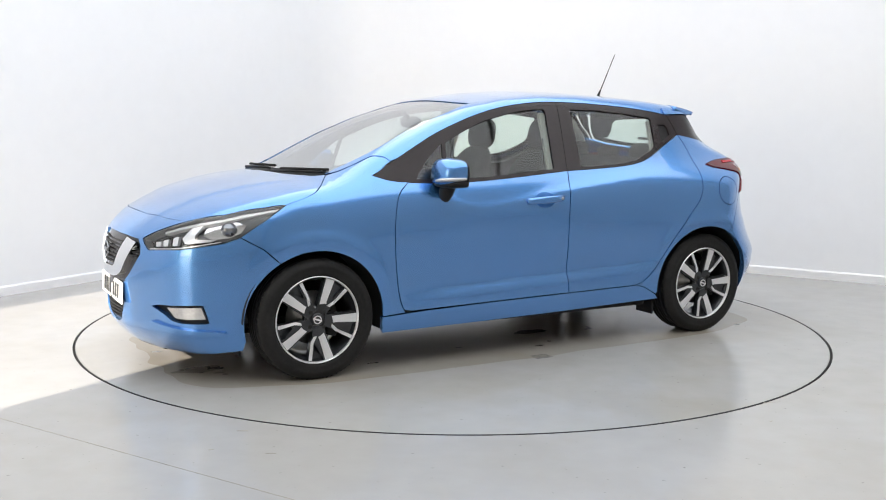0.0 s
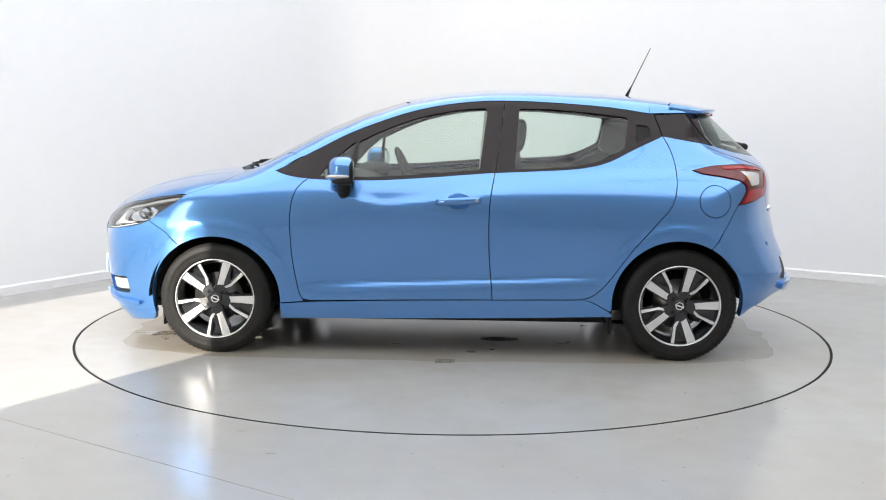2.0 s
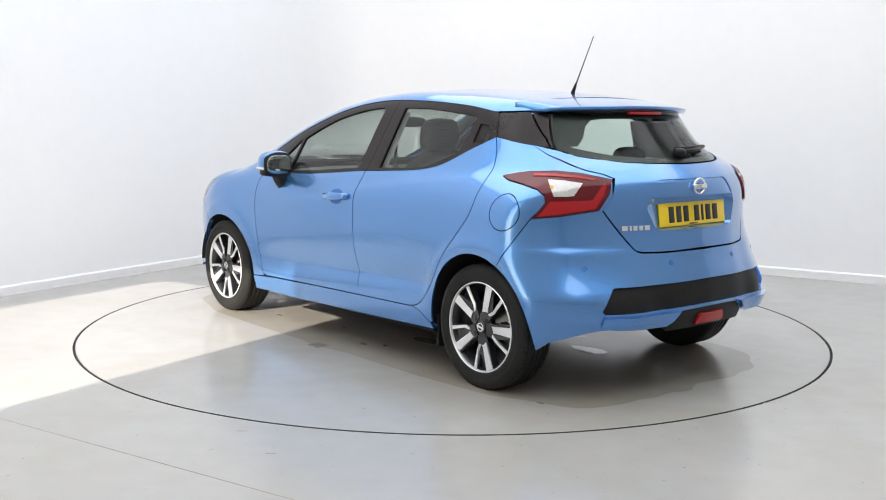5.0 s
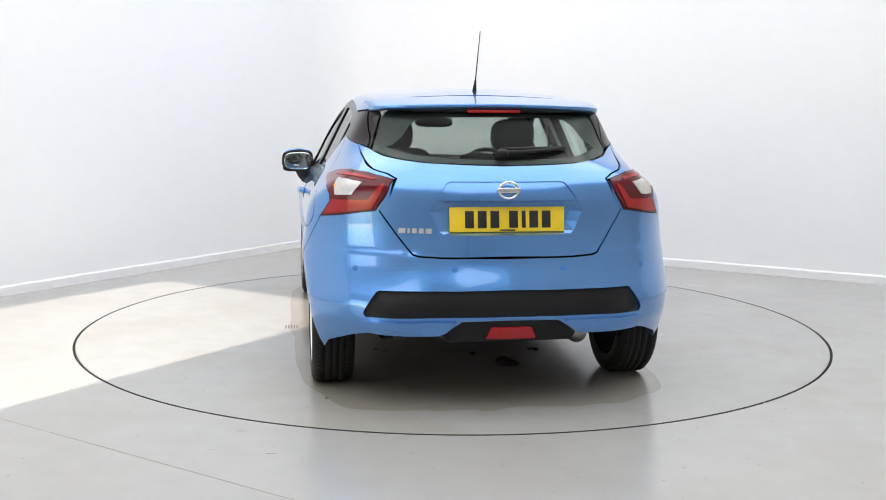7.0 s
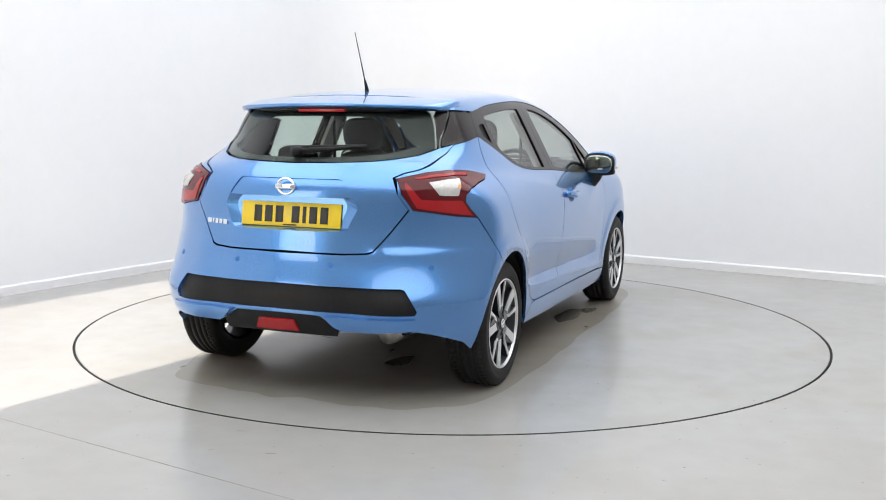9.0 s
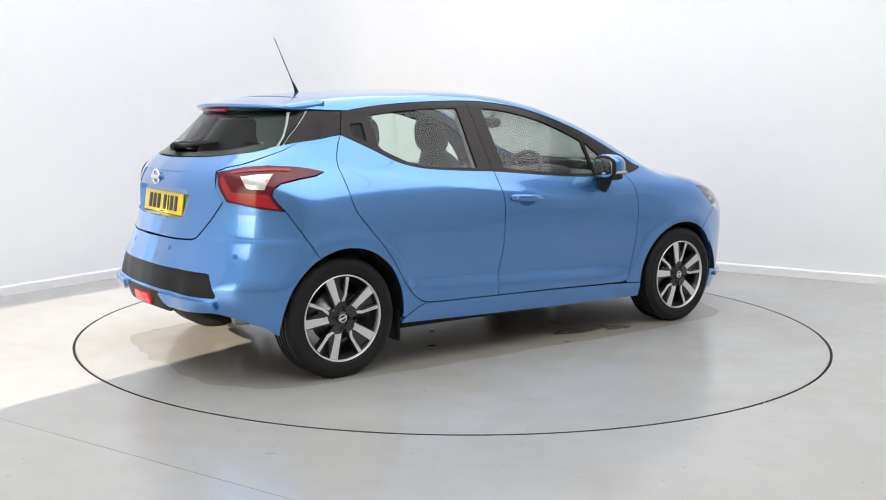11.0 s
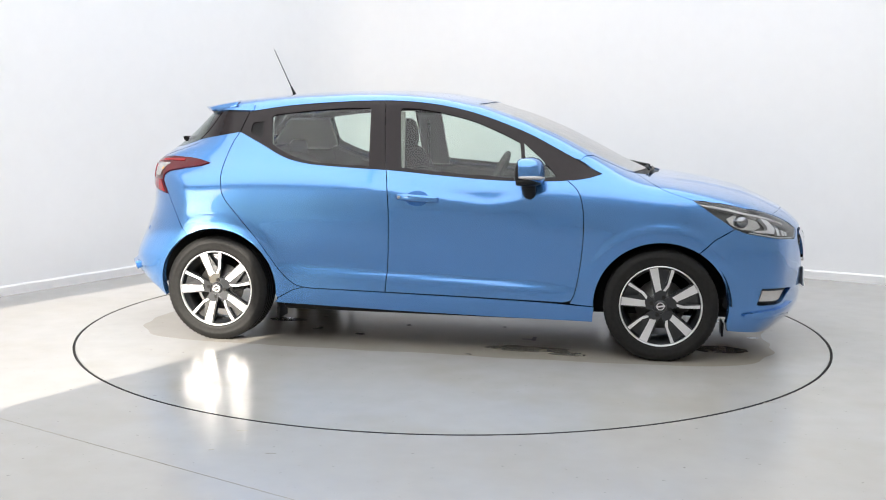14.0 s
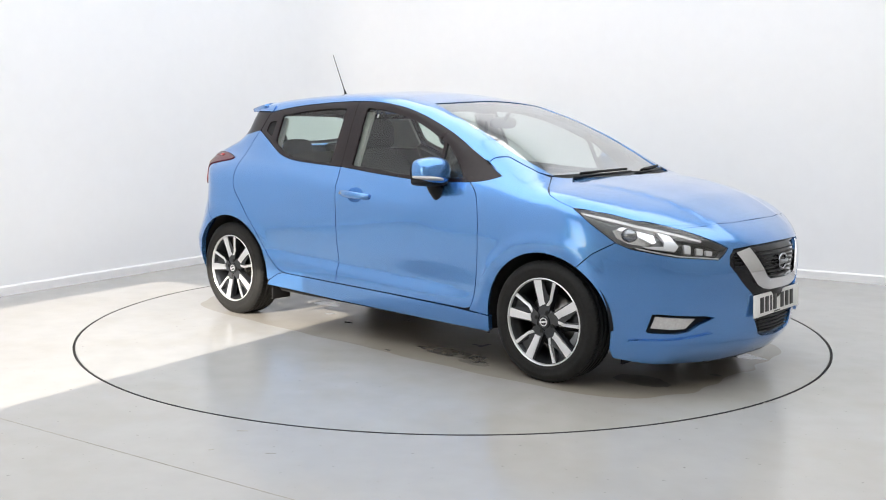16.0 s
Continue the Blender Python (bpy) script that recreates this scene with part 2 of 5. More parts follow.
    for name, a, b, out in (("baseboard_side", (0.02, 0), (ROOM_U, 0), V), ("baseboard_far", (0, 0), (0, ROOM_V), U)):
        bm = bmesh.new()
        p, q = plan(*a), plan(*b)
        prof = [(0, 0), (0.018, 0), (0.018, 0.060), (0.012, 0.071), (0, 0.071)]
        ends = [[bm.verts.new(e + out * d + up * z) for d, z in prof] for e in (p, q)]
        for k in range(5):
            bm.faces.new((ends[0][k], ends[0][(k + 1) % 5], ends[1][(k + 1) % 5], ends[1][k]))
        bm.faces.new(ends[0][::-1])
        bm.faces.new(ends[1])
        bmesh.ops.recalc_face_normals(bm, faces=bm.faces)
        tagged(part(name, bm, TRIM_PAINT, None, smooth=False), "white painted skirting board along the wall", "skirting", kind="structure")
    # the two walls run into one another in a plastered hollow
    bm = bmesh.new()
    r, n = 0.62, 14
    cols = []
    for k in range(n + 1):
        t = k / n
        a, b = plan(r, 0.0005), plan(0.0005, r)
        c = plan(0, 0)
        q = a * (1 - t) ** 2 + c * (2 * t * (1 - t)) + b * t * t
        cols.append((bm.verts.new(q), bm.verts.new(q + up * ROOM_H)))
    for p, q in zip(cols, cols[1:]):
        bm.faces.new((p[0], p[1], q[1], q[0]))
    back = [bm.verts.new(v) for v in (plan(r, 0.0005), plan(-0.004, -0.004), plan(0.0005, r))]
    high = [bm.verts.new(v.co + up * ROOM_H) for v in back]
    for k in (0, 1):
        bm.faces.new((back[k], back[k + 1], high[k + 1], high[k]))
    tagged(part("wall_corner", bm, WALL_PAINT, None), "white rounded plaster corner between two walls", "wall", kind="structure")
    # ground outside, seen through the doorway
    slab("ground", [plan(ROOM_U + 0.2, -30, -0.02), plan(ROOM_U + 60, -30, -0.02), plan(ROOM_U + 60, 30, -0.02), plan(ROOM_U + 0.2, 30, -0.02)], 0.3,
         material("yard concrete", (0.30, 0.29, 0.27), 0.85, 0, 0, 0.2, 3), "pale concrete yard outside the doorway", "ground", -up)


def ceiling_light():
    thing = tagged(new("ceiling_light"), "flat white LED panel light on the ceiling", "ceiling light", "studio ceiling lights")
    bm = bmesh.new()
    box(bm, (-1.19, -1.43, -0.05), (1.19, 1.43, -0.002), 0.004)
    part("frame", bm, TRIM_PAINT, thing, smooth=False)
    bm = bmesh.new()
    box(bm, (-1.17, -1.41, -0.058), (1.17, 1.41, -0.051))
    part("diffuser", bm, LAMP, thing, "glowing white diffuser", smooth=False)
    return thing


build_room()
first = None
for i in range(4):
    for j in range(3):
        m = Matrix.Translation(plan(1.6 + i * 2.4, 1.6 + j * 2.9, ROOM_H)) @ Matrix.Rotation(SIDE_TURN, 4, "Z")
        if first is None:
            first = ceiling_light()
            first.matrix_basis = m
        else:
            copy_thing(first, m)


def turntable():
    thing = tagged(new("turntable"), "round grey painted turntable flush with the floor", "turntable")
    bm = bmesh.new()
    n = 160
    prof = [(RING - 0.012, -0.1), (RING - 0.008, -0.1), (RING - 0.008, -0.003), (RING - 0.011, 0.0)]
    rings = lathe(bm, prof[1:], n, "z")
    bm.faces.new(rings[-1])
    bmesh.ops.recalc_face_normals(bm, faces=bm.faces)
    part("deck", bm, DISC, thing, smooth=False)
    # added black strip stands in for the dark of the open gap round the deck
    bm = bmesh.new()
    rim = lathe(bm, [(RING - 0.0085, -0.02), (RING - 0.0085, 0.0008), (RING + 0.0002, 0.0008), (RING + 0.0002, -0.02)], n, "z")
    bmesh.ops.recalc_face_normals(bm, faces=bm.faces)
    part("rim_gap_strip", bm, SHADOW_BLACK, thing, "thin black strip drawn for the dark gap round the deck", smooth=False)
    slot = material("dark drain slot", (0.04, 0.035, 0.03), 0.8, 0, 0, 0.2, 50)
    for k in range(5):
        bm = bmesh.new()
        box(bm, (-0.052, 0.972 + 0.017 * k, -0.002), (0.052, 0.979 + 0.017 * k, 0.0006))
        part("drain_slot", bm, slot, thing, "dark drain slot in the deck", smooth=False)
    for x, y, w, h in ((-0.666, 0.543, 0.03, 0.012), (-0.70, 0.50, 0.012, 0.02), (0.56, -0.35, 0.012, 0.05), (0.52, -0.37, 0.03, 0.010), (0.30, 0.62, 0.02, 0.008)):
        bm = bmesh.new()
        box(bm, (x - w, y - h, -0.002), (x + w, y + h, 0.0005))
        part("scuff_mark", bm, slot, thing, smooth=False)
    # the deck is darker and browner under the car, with a scalloped edge and standing water in places
    rng = random.Random(7)

    def blotch(name, cx, cy, rx, ry, square, rough, mat, level, label, n=96):
        waves = [(k, rng.uniform(-1, 1) / k ** 0.7, rng.uniform(0, math.tau)) for k in (3, 5, 8, 13, 21, 30)]
        out = []
        for k in range(n):
            a = k * math.tau / n
            c, d = math.cos(a), math.sin(a)
            r = (abs(c) ** square + abs(d) ** square) ** (-1 / square)
            r *= 1 + rough * sum(w * math.sin(f * a + h) for f, w, h in waves)
            out.append((cx + rx * r * c, cy + ry * r * d))
        b = bmesh.new()
        hi, lo = [b.verts.new((x, y, level)) for x, y in out], [b.verts.new((x, y, -0.001)) for x, y in out]
        for k in range(n):
            b.faces.new((hi[k], lo[k], lo[(k + 1) % n], hi[(k + 1) % n]))
        bmesh.ops.triangulate(b, faces=[b.faces.new(hi)])
        bmesh.ops.recalc_face_normals(b, faces=b.faces)
        part(name, b, mat, thing, label, smooth=False)

    blotch("brown_patch", 0.02, 0.073, 1.90, 0.93, 5, 0.05, DISC_BROWN, 0.0003, "darker brownish patch on the deck under the car", 220)
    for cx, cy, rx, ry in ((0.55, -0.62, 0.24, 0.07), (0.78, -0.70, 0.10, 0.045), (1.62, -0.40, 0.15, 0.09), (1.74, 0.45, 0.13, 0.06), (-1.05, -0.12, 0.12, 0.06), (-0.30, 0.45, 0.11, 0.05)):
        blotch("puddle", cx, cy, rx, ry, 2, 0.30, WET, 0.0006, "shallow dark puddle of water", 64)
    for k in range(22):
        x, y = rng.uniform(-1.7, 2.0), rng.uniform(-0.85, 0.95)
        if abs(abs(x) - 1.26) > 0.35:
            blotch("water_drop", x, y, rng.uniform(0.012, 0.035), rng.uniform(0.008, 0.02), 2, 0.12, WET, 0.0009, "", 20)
    return thing


disc = turntable()

# ---------------------------------------------------------------- the car's outer form
# Car space: x forward, y to its left, z up, the ground at 0. The body is where a side, a top, a nose and a tail surface meet softly.


def flow(xs, ys, soft):
    """A smooth curve through nodes, rounded over the length soft."""
    lo, hi = xs[0] - 0.6, xs[-1] + 0.6
    n = 1200
    g = np.linspace(lo, hi, n)
    v = np.interp(g, xs, ys)
    v = np.where(g < xs[0], ys[0] + (g - xs[0]) * (ys[1] - ys[0]) / (xs[1] - xs[0]), v)
    v = np.where(g > xs[-1], ys[-1] + (g - xs[-1]) * (ys[-1] - ys[-2]) / (xs[-1] - xs[-2]), v)
    s = soft / (g[1] - g[0])
    k = np.arange(-int(3 * s) - 1, int(3 * s) + 2)
    w = np.exp(-0.5 * (k / max(s, 1e-3)) ** 2)
    v = np.convolve(np.pad(v, len(k) // 2, mode="reflect", reflect_type="odd"), w / w.sum(), mode="valid")
    return lambda q: np.interp(q, g, v)


SIDE = flow([0.1, 0.2, 0.3, 0.42, 0.56, 0.7, 0.82, 0.9, 0.97, 1.03, 1.2, 1.38, 1.5],
            [0.76, 0.808, 0.822, 0.818, 0.832, 0.842, 0.838, 0.822, 0.79, 0.755, 0.672, 0.582, 0.5], 0.028)
SIDE_LOW = flow([-2.1, -1.95, -1.8, -1.6, -1.3, -0.9, 0.0, 0.9, 1.26, 1.5, 1.7, 1.9, 2.1],
                [-0.24, -0.075, -0.002, 0.030, 0.022, 0.006, 0.0, -0.004, 0.0, -0.008, -0.05, -0.15, -0.37], 0.09)
SIDE_HIGH = flow([-2.0, -1.75, -1.5, -1.35, -1.17, -0.6, 0.2, 0.6, 0.93, 1.3],
                 [-0.24, -0.15, -0.075, -0.042, -0.012, 0.004, 0.004, 0.0, -0.03, -0.08], 0.12)
TOP = flow([-2.0, -1.72, -1.6, -1.34, -1.06, -0.83, -0.5, -0.23, 0.0, 0.24, 0.49, 0.7, 0.9, 1.08, 1.2, 1.32, 1.52, 1.72, 1.92, 2.04, 2.12],
           [1.29, 1.337, 1.352, 1.387, 1.42, 1.437, 1.451, 1.450, 1.433, 1.392, 1.318, 1.233, 1.132, 1.035, 0.99, 0.975, 0.947, 0.9, 0.81, 0.735, 0.64], 0.035)
CROWN = flow([-2.0, -1.2, 0.0, 0.6, 1.0, 1.3, 1.6, 2.0], [0.10, 0.11, 0.13, 0.15, 0.13, 0.06, 0.12, 0.2], 0.1)
NOSE = flow([0.1, 0.17, 0.25, 0.33, 0.45, 0.6, 0.7, 0.8, 0.95], [1.95, 2.03, 2.085, 2.085, 2.095, 2.10, 2.085, 2.025, 1.85], 0.03)
NOSE_DROP = flow([-0.2, 0.0, 0.2, 0.37, 0.6, 0.7, 0.78, 0.9], [0.022, 0.0, 0.022, 0.076, 0.18, 0.255, 0.385, 0.73], 0.04)
TAIL = flow([0.1, 0.2, 0.28, 0.4, 0.5, 0.56, 0.66, 0.8, 0.95, 1.02, 1.1, 1.23, 1.36, 1.5],
            [-1.78, -1.865, -1.94, -1.975, -1.975, -1.955, -1.915, -1.885, -1.88, -1.855, -1.778, -1.625, -1.485, -1.34], 0.022)
TAIL_DROP = flow([-0.2, 0.0, 0.26, 0.5, 0.7, 0.8, 0.9], [0.006, 0.0, 0.02, 0.1, 0.215, 0.31, 0.48], 0.05)
CREASE = flow([-1.7, -1.2, -0.7, -0.2, 0.2, 0.36, 0.5, 0.7, 1.0], [1.04, 1.0, 0.955, 0.885, 0.825, 0.81, 0.85, 0.93, 1.02], 0.06)
WHEEL_X, WHEEL_Z, WHEEL_R = 1.2625, 0.302, 0.31
ARCH_R = 0.352


def body(p, grow=0.0):
    """Below nought inside the body, above outside; p is an array of places."""
    x, y, z = p[:, 0], np.abs(p[:, 1]), p[:, 2]
    high = 1 / (1 + np.exp(-(z - 1.0) / 0.035))
    side = SIDE(z) + SIDE_LOW(x) * (1 - high) + SIDE_HIGH(x) * high
    for wx in (WHEEL_X, -WHEEL_X):
        r = np.hypot(x - wx, z - WHEEL_Z)
        side = side + (0.009 / (1 + np.exp((r - 0.432) / 0.009)) + 0.005 * np.exp(-((r - 0.38) / 0.11) ** 2)) / (1 + np.exp((0.37 - z) / 0.035))
    ends = 1 / (1 + np.exp((x - 0.66) / 0.10)) * 1 / (1 + np.exp((-1.45 - x) / 0.06))
    d = z - CREASE(x)
    side = side + ends * 0.009 * np.where(d < 0, np.exp(-(d / 0.11) ** 2), np.exp(-(d / 0.034) ** 2)) * (z < 1.1)
    low = (z - 0.43) + 0.04 * x
    side = side - 0.017 * np.where(low > 0, np.exp(-(low / 0.09) ** 2), np.exp(-(low / 0.030) ** 2)) * 1 / (1 + np.exp((np.abs(x + 0.1) - 0.75) / 0.06))
    top = TOP(x) - CROWN(x) * y * y - 0.10 * np.maximum(y - 0.45, 0) ** 2
    nose = NOSE(z) - NOSE_DROP(y)
    # two long creases on the bonnet, and fuller corners on the rear bumper
    line = 0.33 + 0.26 * (1.95 - x)
    top = top + 0.005 * np.where(y > line, np.exp(-((y - line) / 0.03) ** 2), np.exp(-((y - line) / 0.10) ** 2)) / (1 + np.exp((1.32 - x) / 0.03))
    tail = TAIL(z) + TAIL_DROP(y) - 0.04 * np.exp(-((z - 0.42) / 0.11) ** 2) / (1 + np.exp((0.42 - y) / 0.05))
    # a ledge along the top of the rear bumper, and a tucked-in lower corner
    tail = tail - 0.011 / (1 + np.exp((z - 0.70) / 0.006)) / (1 + np.exp((0.40 - y) / 0.03))
    tail = tail + 0.016 / (1 + np.exp((z - 0.455) / 0.007)) / (1 + np.exp((0.62 - y) / 0.02))
    # the rear window wraps round further than the panel below it
    tail = tail + 0.12 * (1 - 0.55 * np.clip((z - 1.2) / 0.15, 0, 1)) * (y / 0.57) ** 2.5 / (1 + np.exp((1.10 - z) / 0.02))
    f = np.stack([y - side, (z - top) * 0.9, x - nose, tail - x])
    k = 0.022
    m = f.max(axis=0)
    return m + k * np.log(np.exp((f - m) / k).sum(axis=0)) - 0.012 - grow


def to_side(q):
    """Seen from the side: (x, z)."""
    q = np.asarray(q)
    o = np.stack([q[:, 0], np.full(len(q), 1.3), q[:, 1]], 1)
    return o, np.tile((0.0, -1.0, 0.0), (len(q), 1)), 1.25


def to_top(q):
    """Seen from above: (x, y)."""
    q = np.asarray(q)
    o = np.stack([q[:, 0], q[:, 1], np.full(len(q), 1.8)], 1)
    return o, np.tile((0.0, 0.0, -1.0), (len(q), 1)), 1.5


def to_nose(q):
    """Round the front: (degrees from straight ahead, z), from a post inside the bonnet."""
    q = np.asarray(q)
    a = np.radians(q[:, 0])
    d = np.stack([np.cos(a), np.sin(a), np.zeros(len(q))], 1)
    o = np.stack([np.full(len(q), 1.0), np.zeros(len(q)), q[:, 1]], 1) + d * 1.6
    return o, -d, 1.55


def to_tail(q):
    """Round the back: (degrees from straight behind, z), from a post inside the boot."""
    q = np.asarray(q)
    a = np.radians(q[:, 0])
    d = np.stack([-np.cos(a), np.sin(a), np.zeros(len(q))], 1)
    o = np.stack([np.full(len(q), -1.0), np.zeros(len(q)), q[:, 1]], 1) + d * 1.4
    return o, -d, 1.35


def strike(o, d, reach, grow=0.0, offset=0.0):
    """Where rays from o along d first meet the body, and the outward normals there."""
    n = len(o)
    t = np.zeros(n)
    hit = np.zeros(n, bool)
    step = 0.012
    prev = body(o, grow)
    for i in range(int(reach / step)):
        cur = body(o + d * (t + step)[:, None], grow)
        go = ~hit & (cur > 0)
        hit |= cur <= 0
        t = np.where(go, t + step, t)
    a, b = t.copy(), t + step
    for i in range(18):
        c = (a + b) / 2
        inside = body(o + d * c[:, None], grow) <= 0
        b, a = np.where(inside, c, b), np.where(inside, a, c)
    p = o + d * a[:, None]
    e = 2e-3
    grad = np.stack([body(p + np.eye(3)[k] * e, grow) - body(p - np.eye(3)[k] * e, grow) for k in range(3)], 1)
    grad /= np.linalg.norm(grad, axis=1)[:, None] + 1e-9
    return p + grad * offset, grad


def recast(points, view, other):
    """An outline given in one view, as another view sees it."""
    o, d, reach = view(points)
    p = strike(o, d, reach)[0]
    if other is to_side:
        return [(q[0], q[2]) for q in p]
    if other is to_top:
        return [(q[0], q[1]) for q in p]
    x0, s = (1.0, 1) if other is to_nose else (-1.0, -1)
    return [(math.degrees(math.atan2(q[1], s * (q[0] - x0))), q[2]) for q in p]


def rounded(outline, step):
    """An outline with its sides cut into pieces no longer than step."""
    out = []
    for a, b in zip(outline, list(outline[1:]) + [outline[0]]):
        a, b = np.array(a, float), np.array(b, float)
        k = max(1, int(math.ceil(np.linalg.norm((b - a)) / step)))
        out += [tuple(a + (b - a) * i / k) for i in range(k)]
    return out


def spline(points, n=6, closed=False):
    """A curve through points, n pieces between each two."""
    p = [np.array(q, float) for q in points]
    m = len(p)
    out = []
    for i in range(m if closed else m - 1):
        if closed:
            a, b, c, d = p[(i - 1) % m], p[i], p[(i + 1) % m], p[(i + 2) % m]
        else:
            a, b, c, d = p[max(i - 1, 0)], p[i], p[i + 1], p[min(i + 2, m - 1)]
        for k in range(n):
            t = k / n
            out.append(tuple(0.5 * (2 * b + (c - a) * t + (2 * a - 5 * b + 4 * c - d) * t * t + (3 * b - a - 3 * c + d) * t ** 3)))
    if not closed:
        out.append(tuple(p[-1]))
    return out


def inside(pts, poly):
    """Which points lie in a polygon."""
    x, y = pts[:, 0], pts[:, 1]
    r = np.zeros(len(pts), bool)
    n = len(poly)
    for i in range(n):
        (x0, y0), (x1, y1) = poly[i], poly[i - 1]
        if y0 != y1:
            r ^= ((y0 > y) != (y1 > y)) & (x < (x1 - x0) * (y - y0) / (y1 - y0) + x0)
    return r


def shrink(poly, gap, unit):
    """An outline drawn in by gap metres; unit gives metres per step of each axis."""
    p = np.array(poly, float) * unit
    area = 0.5 * np.sum(p[:, 0] * np.roll(p[:, 1], -1) - np.roll(p[:, 0], -1) * p[:, 1])
    s = 1 if area > 0 else -1
    nx, pv = np.roll(p, -1, 0) - p, p - np.roll(p, 1, 0)
    nx /= np.linalg.norm(nx, axis=1)[:, None] + 1e-9
    pv /= np.linalg.norm(pv, axis=1)[:, None] + 1e-9
    na, nb = np.stack([-nx[:, 1], nx[:, 0]], 1) * s, np.stack([-pv[:, 1], pv[:, 0]], 1) * s
    b = na + nb
    b /= np.maximum((b * b).sum(1), 0.5)[:, None]
    return [tuple(q) for q in (p + b * 2 * gap) / unit]


UNITS = {to_side: (1.0, 1.0), to_top: (1.0, 1.0), to_nose: (0.0175, 1.0), to_tail: (0.0155, 1.0)}


def panel(outline, view, step=0.03, gap=0.0025, offset=0.0, rim=0.014, holes=(), mirror=False, edge=0.012, back=None):
    """A skin panel: an outline seen in one view, laid on the body, with its edge turned inwards."""
    unit = np.array(UNITS[view])
    poly = rounded(shrink(outline, gap, unit) if gap else list(outline), edge / unit[1]) if unit[0] == 1 else \
        [tuple(np.array(q) / unit) for q in rounded([tuple(np.array(q) * unit) for q in (shrink(outline, gap, unit) if gap else outline)], edge)]
    cuts = [[tuple(np.array(q) / unit) for q in rounded([tuple(np.array(q) * unit) for q in h], edge)] for h in holes]
    rims = [poly] + cuts
    pts, edges = [], []
    for r in rims:
        k = len(pts)
        pts += [tuple(np.array(q) * unit) for q in r]
        edges += [(k + i, k + (i + 1) % len(r)) for i in range(len(r))]
    arr = np.array(pts)
    lo, hi = arr.min(0), arr.max(0)
    gx, gy = np.meshgrid(np.arange(lo[0] + step / 2, hi[0], step), np.arange(lo[1] + step / 2, hi[1], step))
    gx = gx + (np.arange(gx.shape[0]) % 2)[:, None] * step / 2
    grid = np.stack([gx.ravel(), gy.ravel()], 1)
    keep = inside(grid, [tuple(np.array(q) * unit) for q in poly])
    for c in cuts:
        keep &= ~inside(grid, [tuple(np.array(q) * unit) for q in c])
    grid = grid[keep]
    if len(grid):
        near = np.full(len(grid), 9.0)
        for i in range(0, len(arr), 64):
            near = np.minimum(near, np.linalg.norm(grid[:, None] - arr[None, i:i + 64], axis=2).min(1))
        grid = grid[near > step * 0.45]
    allp = pts + [tuple(q) for q in grid]
    vs, _, fs, _, _, _ = delaunay_2d_cdt([Vector(q) for q in allp], edges, [], 0, 1e-7)
    v2 = np.array([tuple(v) for v in vs])
    mid = np.array([v2[list(f)].mean(0) for f in fs])
    ok = inside(mid, [tuple(np.array(q) * unit) for q in poly])
    for c in cuts:
        ok &= ~inside(mid, [tuple(np.array(q) * unit) for q in c])
    tri = [tuple(f) for f, k in zip(fs, ok) if k]
    q2 = v2 / unit
    o, d, reach = view(q2)
    pos, nor = strike(o, d, reach, 0.0, offset)
    # turn the faces outwards
    a, b, c = (pos[[t[k] for t in tri]] for k in range(3))
    flip = (np.cross(b - a, c - a) * nor[[t[0] for t in tri]]).sum(1) < 0
    tri = [t[::-1] if k else t for t, k in zip(tri, flip)]
    count = {}
    for t in tri:
        for i in range(3):
            e = (t[i], t[(i + 1) % 3])
            count[e] = count.get(e, 0) + 1
    rim_edges = [e for e in count if (e[1], e[0]) not in count]
    verts = [tuple(q) for q in pos]
    faces = list(tri)
    n0 = len(verts)
    if rim:
        used = sorted({v for e in rim_edges for v in e})
        # a small rounded lip, then the turned-in edge
        ring = {}
        for v in used:
            ring[v] = len(verts)
            verts.append(tuple(pos[v]))
            verts.append(tuple(pos[v] - nor[v] * rim))
        for a, b in rim_edges:
            faces.append((ring[b], ring[a], ring[a] + 1, ring[b] + 1))
    if mirror:
        verts = [(x, -y, z) for x, y, z in verts]
        faces = [f[::-1] for f in faces]
        nor = nor * np.array((1, -1, 1))
    me = bpy.data.meshes.new("panel")
    me.from_pydata(verts, [], faces)
    me.polygons.foreach_set("use_smooth", [True] * len(me.polygons))
    extra = np.zeros((len(verts), 3))
    extra[:n0] = nor
    # the skin takes the body's own normals, so that its reflections run on from panel to panel
    nn = [tuple(q) for q in extra]
    me.normals_split_custom_set_from_vertices(nn)
    me.update()
    return me


def skin(name, outline, view, mat, parent, label="", both=True, **kw):
    """The same panel on both sides of the car."""
    made = [part(name, panel(outline, view, **kw), mat, parent, label)]
    if both:
        made.append(part(name, panel(outline, view, mirror=True, **kw), mat, parent, label))
    return made


def circle(cx, cz, r, a0, a1, n):
    return [(cx + r * math.cos(radians(a0 + (a1 - a0) * i / n)), cz + r * math.sin(radians(a0 + (a1 - a0) * i / n))) for i in range(n + 1)]

